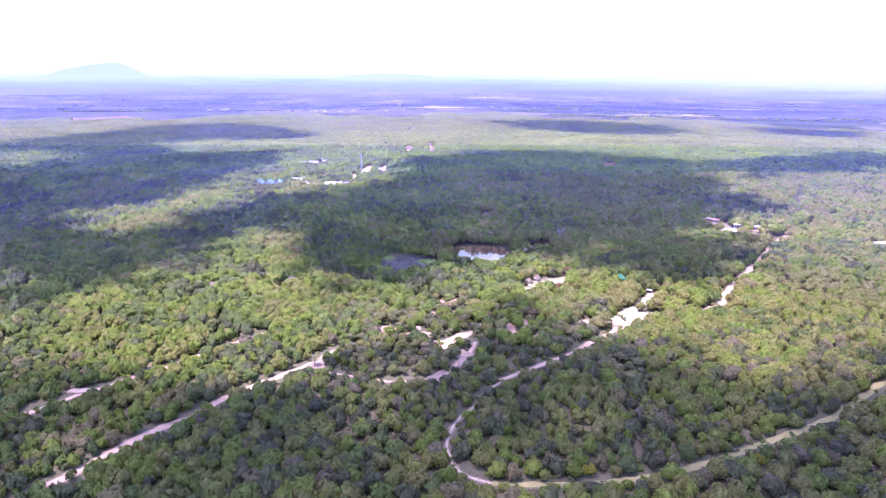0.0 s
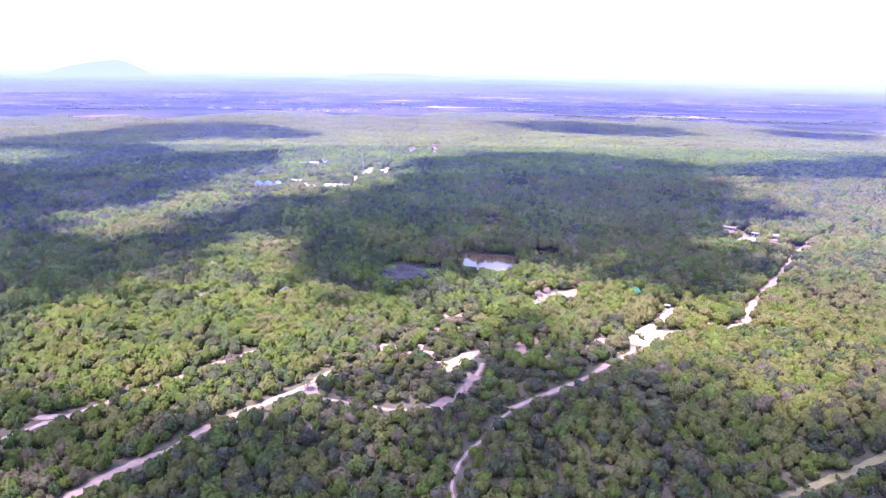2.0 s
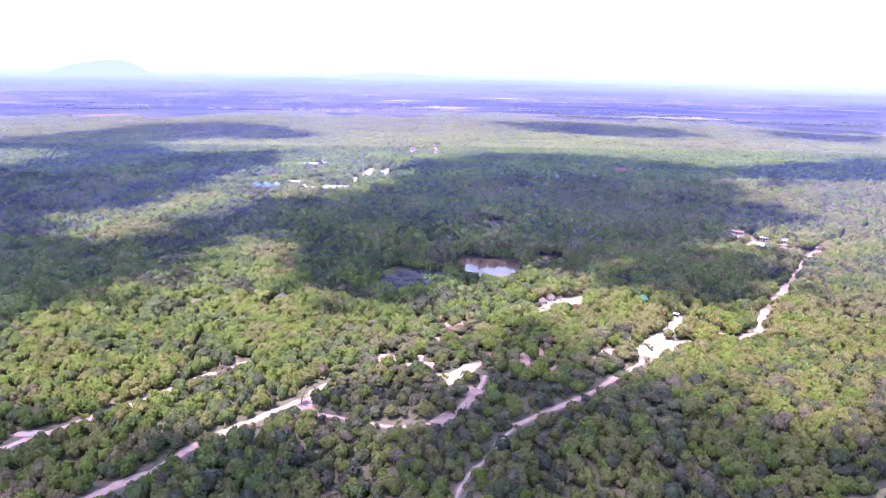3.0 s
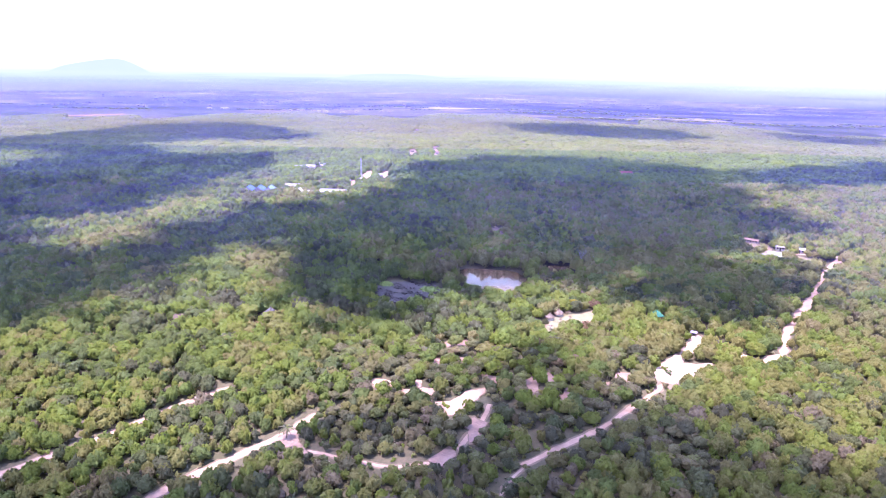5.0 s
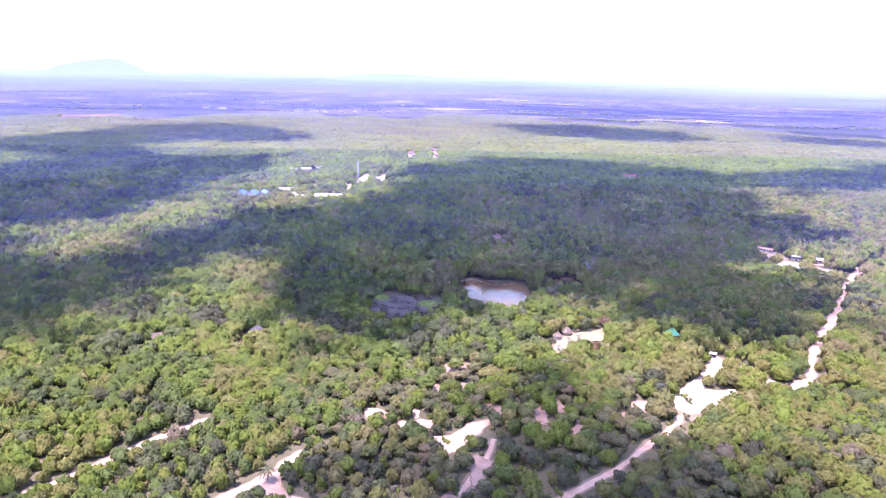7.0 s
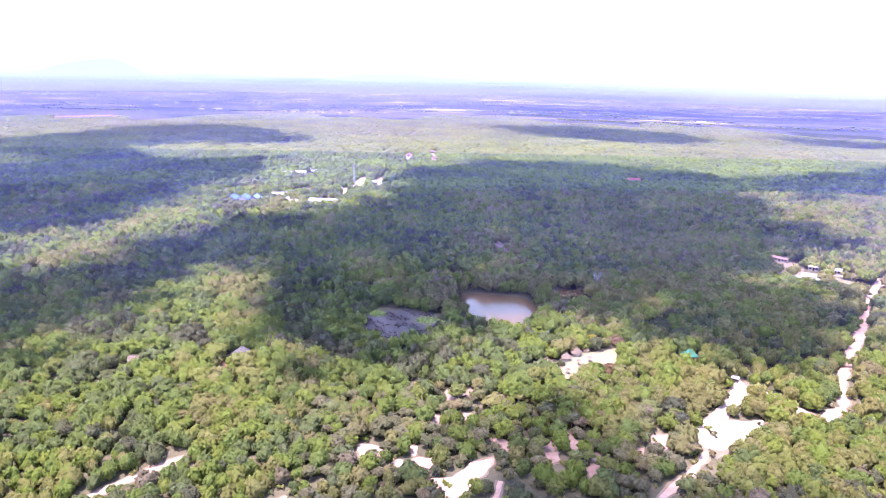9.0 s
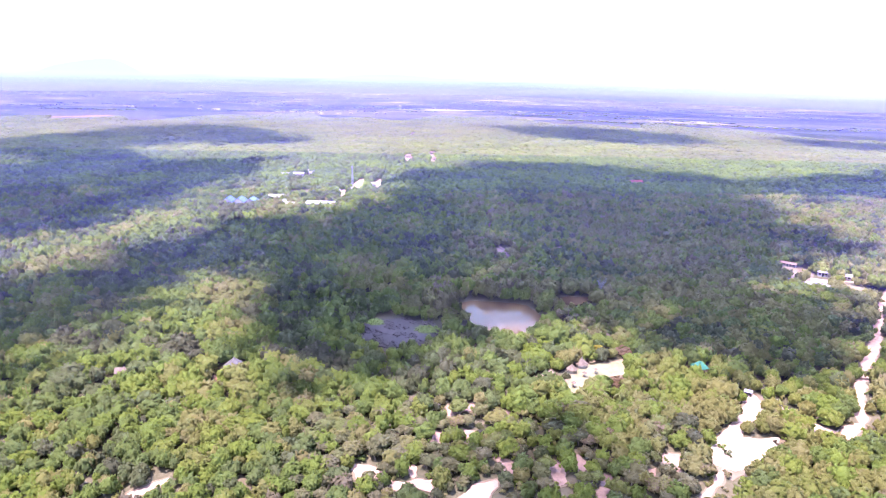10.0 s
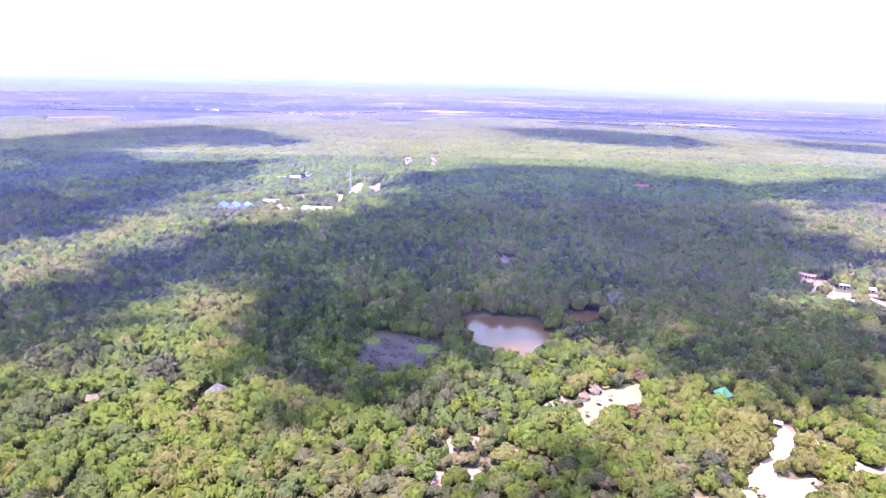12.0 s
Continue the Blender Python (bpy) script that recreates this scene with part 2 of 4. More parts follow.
M_LILAC = plain("lilac_roof", (0.12, 0.11, 0.17), (0.22, 0.20, 0.28), 0.4, 0.5, 0.2)
M_TEAL = plain("teal_roof", (0.001, 0.045, 0.032), (0.003, 0.078, 0.056), 0.6, 0.9, 0.2)
M_RED = plain("red_roof", (0.16, 0.022, 0.018), (0.25, 0.05, 0.04), 0.6, 0.6, 0.2)
M_THATCH = plain("grey_thatch", (0.034, 0.032, 0.037), (0.066, 0.063, 0.072), 0.8, 0.95, 0.7)
M_BROWN = plain("brown_thatch", (0.048, 0.034, 0.028), (0.10, 0.072, 0.062), 0.8, 0.95, 0.7)
M_DARK = plain("dark_opening", (0.015, 0.015, 0.016), (0.03, 0.028, 0.026), 1.0, 0.6, 0.1)
M_STEEL = plain("galvanised_steel", (0.16, 0.16, 0.18), (0.26, 0.26, 0.29), 1.0, 0.6, 0.1, 0.2)
M_ORANGE = plain("orange_soil", (0.11, 0.050, 0.026), (0.18, 0.094, 0.056), 0.5, 0.95, 0.4)
M_ROCK = plain("pale_rock", (0.17, 0.135, 0.125), (0.32, 0.26, 0.24), 0.5, 0.9, 0.6)


# ---- mesh helpers ----
def link_mesh(name, verts, faces, material, smooth=False, parent=None, tint=None):
    me = bpy.data.meshes.new(name)
    verts = np.asarray(verts, np.float32)
    if isinstance(faces, np.ndarray):
        n, k = faces.shape
        me.vertices.add(len(verts))
        me.vertices.foreach_set("co", verts.ravel())
        me.loops.add(n * k)
        me.loops.foreach_set("vertex_index", faces.astype(np.int32).ravel())
        me.polygons.add(n)
        me.polygons.foreach_set("loop_start", np.arange(0, n * k, k, dtype=np.int32))
        if smooth:
            me.polygons.foreach_set("use_smooth", np.ones(n, bool))
        me.update(calc_edges=True)
    else:
        me.from_pydata([tuple(map(float, v)) for v in verts], [], faces)
        me.update()
        if smooth:
            for p in me.polygons:
                p.use_smooth = True
    if tint is not None:
        at = me.attributes.new("tint", "FLOAT", "POINT")
        at.data.foreach_set("value", np.asarray(tint, np.float32))
    me.materials.append(material)
    ob = new(name, me)
    ob.parent = parent
    return ob


def part(name, bm, material, parent, label="", smooth=False):
    me = bpy.data.meshes.new(name)
    bmesh.ops.recalc_face_normals(bm, faces=bm.faces)
    bm.to_mesh(me)
    bm.free()
    me.materials.append(material)
    if smooth:
        for p in me.polygons:
            p.use_smooth = True
    ob = new(name, me)
    ob.parent = parent
    return tagged(ob, label)


def box(bm, x0, y0, z0, x1, y1, z1, bevel=0.0):
    r = bmesh.ops.create_cube(bm, size=1, matrix=Matrix.Translation(((x0 + x1) / 2, (y0 + y1) / 2, (z0 + z1) / 2))
                              @ Matrix.Diagonal((x1 - x0, y1 - y0, z1 - z0, 1)))
    if bevel:
        edges = {e for v in r["verts"] for e in v.link_edges}
        bmesh.ops.bevel(bm, geom=list(edges), offset=bevel, segments=1, affect="EDGES")
    return bm


def boxed(*args, bevel=0.0):
    return box(bmesh.new(), *args, bevel=bevel)


def rod(bm, a, b, r0, r1, n=6):
    a, b = Vector(a), Vector(b)
    m = Matrix.Translation((a + b) / 2) @ (b - a).to_track_quat("Z", "Y").to_matrix().to_4x4()
    bmesh.ops.create_cone(bm, cap_ends=True, segments=n, radius1=r0, radius2=r1, depth=(b - a).length, matrix=m)
    return bm


def thing(name, x, y, turn, label, category, group=""):
    e = new(name)
    e.empty_display_size = 0.5
    e.matrix_basis = pose(x, y, 0, 0, 0, turn)
    return tagged(e, label, category, group)


# ---- plan geometry ----
def inside(px, py, poly):
    hit = np.zeros(len(px), bool)
    for (x0, y0), (x1, y1) in zip(poly, poly[1:] + poly[:1]):
        if y0 != y1:
            hit ^= ((y0 > py) != (y1 > py)) & (px < (x1 - x0) * (py - y0) / (y1 - y0) + x0)
    return hit


def away(px, py, line):
    best = np.full(len(px), 1e9)
    for (x0, y0), (x1, y1) in zip(line, line[1:]):
        dx, dy = x1 - x0, y1 - y0
        u = np.clip(((px - x0) * dx + (py - y0) * dy) / max(dx * dx + dy * dy, 1e-6), 0, 1)
        best = np.minimum(best, np.hypot(px - x0 - u * dx, py - y0 - u * dy))
    return best


def curve_through(points, step=2.0):
    out = []
    pts = [Vector((*p, 0)) for p in points]
    pts = [2 * pts[0] - pts[1]] + pts + [2 * pts[-1] - pts[-2]]
    for a, b, c, d in zip(pts, pts[1:], pts[2:], pts[3:]):
        n = max(1, int((c - b).length / step))
        for i in range(n):
            u = i / n
            out.append(0.5 * ((2 * b) + (c - a) * u + (2 * a - 5 * b + 4 * c - d) * u * u + (3 * b - a - 3 * c + d) * u ** 3))
    out.append(pts[-2])
    return out


def ground_z(px, py):
    """The plain falls away gently towards the far north-east."""
    px, py = np.asarray(px, float), np.asarray(py, float)
    u = np.clip((np.hypot(px + 9, py - 60) - 700) / 1100, 0, 1)
    return -0.021 * np.maximum(0, px - 0.10 * py) * u * u * (3 - 2 * u)


LEVEL = [0.04]


def next_level():
    LEVEL[0] += 0.003
    return LEVEL[0]


def ribbon(name, points, half, material, label, category="road"):
    """A track of ragged width, laid on the ground, with its edges drawn down into it."""
    line = curve_through(points)
    z = next_level()
    verts, faces = [], []
    for i, p in enumerate(line):
        d = (line[min(i + 1, len(line) - 1)] - line[max(i - 1, 0)]).normalized()
        side = Vector((-d.y, d.x, 0))
        wl = half * (1 + 0.8 * noise.noise(p * 0.11) + 0.6 * noise.noise(p * 0.55))
        wr = half * (1 + 0.6 * noise.noise(p * 0.16 + Vector((50, 0, 0))) + 0.55 * noise.noise(p * 0.55 + Vector((0, 50, 0))))
        for off, h in ((wl + 0.3, -0.08), (wl, z), (0, z + 0.03), (-wr, z), (-wr - 0.3, -0.08)):
            q = p + side * off
            verts.append((q.x, q.y, h))
        if i:
            for k in range(4):
                a = (i - 1) * 5 + k
                faces.append((a, a + 1, a + 6, a + 5))
    ob = link_mesh(name, verts, faces, material)
    return tagged(ob, label, category, "", "structure")


def patch(name, poly, material, label, category="clearing", ragged=1.1, kind="structure", z=None):
    """A bare or wet patch of ground with an uneven rim."""
    z = next_level() if z is None else z
    cx, cy = sum(p[0] for p in poly) / len(poly), sum(p[1] for p in poly) / len(poly)
    rim = []
    for (x0, y0), (x1, y1) in zip(poly, poly[1:] + poly[:1]):
        n = max(2, int(math.hypot(x1 - x0, y1 - y0) / 1.2))
        for i in range(n):
            x, y = x0 + (x1 - x0) * i / n, y0 + (y1 - y0) * i / n
            k = ragged * (noise.noise(Vector((x * 0.25, y * 0.25, 3))) * 1.6 + noise.noise(Vector((x, y, 9))) * 0.6)
            r = max(math.hypot(x - cx, y - cy), 0.1)
            rim.append((x + (x - cx) / r * k, y + (y - cy) / r * k))
    bm = bmesh.new()
    top = [bm.verts.new((x, y, z)) for x, y in rim]
    low = [bm.verts.new((x + (x - cx) * 0.01, y + (y - cy) * 0.01, -0.1)) for x, y in rim]
    f = bm.faces.new(top)
    for i in range(len(rim)):
        j = (i + 1) % len(rim)
        bm.faces.new((top[i], low[i], low[j], top[j]))
    bmesh.ops.triangulate(bm, faces=[f])
    ob = part(name, bm, material, None, label)
    return tagged(ob, label, category, "", kind)


def spot(x, y, rx, ry, n=9, turn=0.0):
    c, s = math.cos(turn), math.sin(turn)
    return [(x + rx * math.cos(a) * c - ry * math.sin(a) * s, y + rx * math.cos(a) * s + ry * math.sin(a) * c)
            for a in (2 * math.pi * i / n for i in range(n))]


# ---- ground, far plain, hills, haze stand-in sheets ----
def ground_sheet():
    rings = [0, 60, 150, 300, 500, 700, 850, 1000, 1150, 1300, 1450, 1600, 1800, 2300, 3000, 3800, 4700, 6000, 9000, 14000]
    n = 180
    verts, faces = [(0, 60, 0)], []
    for r in rings[1:]:
        for i in range(n):
            a = 2 * math.pi * i / n
            x, y = r * math.cos(a), 60 + r * math.sin(a)
            verts.append((x, y, float(ground_z(x, y))))
    for i in range(n):
        faces.append((0, 1 + i, 1 + (i + 1) % n))
    for k in range(len(rings) - 2):
        for i in range(n):
            a, b = 1 + k * n + i, 1 + k * n + (i + 1) % n
            faces.append((a, a + n, b + n, b))
    return tagged(link_mesh("ground", verts, faces, M_GROUND), "woodland floor of leaf litter reaching to distant fields", "ground", "", "structure")


ground_sheet()


def ring_wall(name, radius, z0, z1, material, label, levels=12):
    n = 120
    verts, faces = [], []
    for k in range(levels + 1):
        for i in range(n):
            a = 2 * math.pi * i / n
            verts.append((-9 + radius * math.cos(a), 60 + radius * math.sin(a), z0 + (z1 - z0) * k / levels))
    for k in range(levels):
        for i in range(n):
            j = (i + 1) % n
            faces.append((k * n + i, k * n + j, (k + 1) * n + j, (k + 1) * n + i))
    return tagged(link_mesh(name, verts, faces, material, True), label, "backdrop", "", "structure")


ring_wall("backdrop", 4880, -110, 420, M_BACKDROP, "glowing backdrop painted as bright white haze over the far end of the plain")


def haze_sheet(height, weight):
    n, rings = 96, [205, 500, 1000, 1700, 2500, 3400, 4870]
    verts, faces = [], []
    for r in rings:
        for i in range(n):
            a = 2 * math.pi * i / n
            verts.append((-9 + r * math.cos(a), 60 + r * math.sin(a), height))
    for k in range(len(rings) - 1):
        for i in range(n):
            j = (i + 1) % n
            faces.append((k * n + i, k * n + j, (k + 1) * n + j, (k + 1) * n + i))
    return tagged(link_mesh("haze_stand_in", verts, faces, haze_material((109 - height) / 109, weight, height > 40)), "thin bluish sheet imitating haze over the far woodland and plain", "haze", "", "structure")


# stacked sheets added to imitate the haze in the air
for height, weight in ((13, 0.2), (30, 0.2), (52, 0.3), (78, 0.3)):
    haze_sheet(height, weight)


def hill(name, bearing, distance, width, height, depth, seed, label):
    """A smooth far hill of noise on a broad bell."""
    nx, ny = 60, 10
    c, s = math.cos(bearing), math.sin(bearing)
    verts, faces = [], []
    for j in range(ny + 1):
        v = j / ny * 2 - 1
        for i in range(nx + 1):
            u = i / nx * 2 - 1
            bell = max(0.0, 1 - abs(u) ** 1.7) ** 1.25 * (1 - v * v)
            h = height * bell * (1 + 0.35 * noise.noise(Vector((u * 2.3 + seed, v, seed))))
            lx, ly = u * width / 2, v * depth / 2
            verts.append((-9 + distance * s + lx * c + ly * s, 60 + distance * c - lx * s + ly * c, h - 1))
    for j in range(ny):
        for i in range(nx):
            a = j * (nx + 1) + i
            faces.append((a, a + 1, a + nx + 2, a + nx + 1))
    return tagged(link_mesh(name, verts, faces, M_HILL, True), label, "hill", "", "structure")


hill("backdrop_hill", radians(-27.0), 4650, 1150, 192, 200, 3.0, "flat-topped hill with pale blue haze painted in")
hill("backdrop_ridge", radians(-25.5), 4740, 2900, 128, 160, 7.0, "long ridge with pale haze painted in")
hill("backdrop_ridge_low", radians(-3.0), 4770, 2400, 128, 120, 12.0, "faint low ridge with haze painted in")

# ---- clouds that shade the woodland: they drift above the view ----
CLOUD_Z = 1500.0


def cloud(shade, step, label, material):
    """A flat-based cloud over the given stretch of shaded ground: large puffs inside, small ragged ones round the rim."""
    off = SUN_TO * ((CLOUD_Z - 5) / SUN_TO.z)
    xs, ys = [p[0] for p in shade], [p[1] for p in shade]
    base = bmesh.new()
    bmesh.ops.create_icosphere(base, subdivisions=2, radius=1)
    bv = np.array([v.co[:] for v in base.verts])
    bf = np.array([[v.index for v in f.verts] for f in base.faces])
    base.free()
    V, F, n = [], [], 0
    for gap, rim in ((step, False), (step * 0.42, True)):
        gx, gy = np.meshgrid(np.arange(min(xs) - 2 * step, max(xs) + 2 * step, gap), np.arange(min(ys) - 2 * step, max(ys) + 2 * step, gap))
        px = gx.ravel() + rng.uniform(-0.5, 0.5, gx.size) * gap
        py = gy.ravel() + rng.uniform(-0.5, 0.5, gx.size) * gap
        depth = away(px, py, shade + shade[:1]) * np.where(inside(px, py, shade), 1, -1) / step
        share = np.clip((depth + 0.8) / 2.0, 0, 1) ** 1.3 * (depth < 1.3) if rim else (depth > 0.75) * 0.97
        pick = rng.random(len(px)) < share
        for x, y in zip(px[pick], py[pick]):
            k = gap * (rng.uniform(0.55, 0.95) if rim else rng.uniform(0.8, 1.05))
            jit = bv * (1 + 0.18 * rng.standard_normal((len(bv), 1)))
            V.append(jit * (k, k, k * 0.55) + (x + off.x, y + off.y, CLOUD_Z + k * 0.2))
            F.append(bf + n)
            n += len(bv)
    ob = link_mesh("cloud", np.concatenate(V), np.concatenate(F), material, True)
    return tagged(ob, label, "cloud", "fair-weather clouds", "structure")


SHADE_MAIN = [(-47, 808), (-2, 877), (75, 935), (158, 921), (235, 892), (311, 850), (340, 780), (300, 720), (290, 640), (287, 576),
              (285, 525), (271, 471), (234, 462), (203, 461), (178, 408), (199, 400), (211, 392), (191, 359), (153, 313), (132, 297), (117, 300), (105, 306), (90, 320), (80, 330),
              (75, 343), (52, 357), (33, 359),
              (11, 339), (-11, 320), (-41, 305), (-58, 302), (-68, 318), (-80, 356), (-98, 403), (-116, 440), (-130, 440), (-140, 412), (-142, 376), (-150, 352), (-145, 334), (-156, 314), (-173, 303), (-184, 299), (-200, 293),
              (-335, 410), (-314, 438), (-272, 430),
              (-226, 420), (-198, 451), (-181, 500), (-151, 567), (-112, 590), (-71, 610), (-47, 677)]
SHADE_WEST = [(-325, 425), (-380, 440), (-318, 444), (-280, 446), (-276, 484), (-252, 540), (-225, 588), (-204, 646), (-215, 744),
              (-214, 837), (-204, 940), (-239, 947), (-269, 902), (-333, 901), (-398, 945), (-448, 1047), (-378, 1119), (-272, 1090),
              (-206, 1156), (-307, 1341), (-449, 1509), (-553, 1467), (-634, 1362), (-673, 1193), (-725, 1081), (-700, 942), (-626, 927),
              (-530, 914), (-486, 847), (-496, 789), (-557, 758), (-587, 720)]
SHADE_NEAR = [(-190, 170), (-156, 195), (-128, 214), (-99, 206), (-70, 200), (-44, 229), (-31, 240), (-8, 241), (10, 262), (35, 274),
              (67, 258), (62, 236), (79, 230), (96, 214), (125, 208), (200, 214), (260, 130), (100, 40), (-160, 60)]
SHADE_EAST = [(148, 1574), (333, 1669), (568, 1519), (538, 1270), (349, 1233), (201, 1311)]
SHADE_SIDE = [(300, 690), (330, 800), (400, 800), (640, 930), (700, 880), (486, 690), (406, 672), (340, 668)]
SHADE_FAR = [(788, 1556), (1033, 1478), (864, 1243), (723, 1320)]
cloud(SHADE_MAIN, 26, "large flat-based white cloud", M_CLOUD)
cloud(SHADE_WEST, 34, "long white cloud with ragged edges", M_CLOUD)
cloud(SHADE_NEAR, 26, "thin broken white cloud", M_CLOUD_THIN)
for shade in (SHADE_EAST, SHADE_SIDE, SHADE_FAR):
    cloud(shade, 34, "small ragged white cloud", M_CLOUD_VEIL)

# ---- tracks, clearings, water ----
ROADS = {
    "west": ([(-150, 92), (-117, 144), (-110, 154), (-103, 165), (-96, 176), (-88, 184), (-80, 197), (-74, 203), (-57, 221),
              (-46, 236)], 1.5, M_TRACK, "pale dirt road through the trees", "road"),
    "loop": ([(-52, 224), (-49, 216), (-42, 214), (-33, 211), (-20, 207), (-5, 211), (5, 225), (8, 231), (12, 243)], 0.7, M_TRACK,
             "pinkish dirt lane curving between the trees", "lane"),
    "north": ([(-150, 180), (-136, 196), (-106, 226), (-94, 241), (-80, 254)], 1.3, M_TRACK, "narrow pale dirt track", "track"),
    "bend": ([(9, 147), (3, 150), (-1, 155), (-3, 164), (-2, 172), (2, 182), (8, 190), (14, 201), (20, 209)], 0.45, M_SAND, "winding pinkish dirt track", "track"),
    "grassy": ([(9, 147), (37, 146), (64, 152), (82, 159), (102, 168), (122, 177), (142, 190), (160, 203), (190, 222)], 0.6, M_GRASSY,
               "overgrown track of dry grass", "track"),
    "east": ([(121, 273), (130, 280), (138, 286), (143, 296), (155, 312), (168, 328), (183, 344), (200, 366), (214, 385), (236, 410), (254, 428),
              (275, 440)], 1.9, M_TRACK, "wide pale sandy road", "road"),
    "bend_end": ([(18, 208), (24, 212), (31, 217), (43, 225), (50, 231), (65, 245), (76, 256), (82, 265)], 0.9, M_TRACK, "pinkish dirt track opening into a clearing", "track"),
    "link": ([(104, 300), (112, 294), (119, 285), (127, 277)], 1.0, M_TRACK, "narrow sandy link track", "track"),
    "path": ([(20, 735), (30, 660), (39, 600), (38, 530), (43, 496), (56, 476)], 0.6, M_PINK, "footpath through the dense trees", "path"),
    "yard_way": ([(206, 432), (225, 440), (245, 436), (258, 430)], 1.6, M_TRACK, "sandy driveway beside a compound", "road"),
}
ribbon("bare_strip", [(-1120, 1560), (-1068, 1616), (-1011, 1684), (-936, 1735), (-853, 1815)], 26, M_ORANGE, "long strip of bare pinkish soil at the woodland's edge", "soil")
for line, half, mat, label, cat in ROADS.values():
    ribbon("verge", line, half * 1.1 + 0.5, M_GRASSY if mat == M_GRASSY else M_VERGE, "trampled verge of a dirt track", "verge")
for line, half, mat, label, cat in ROADS.values():
    ribbon("road", line, half, mat, label, cat)
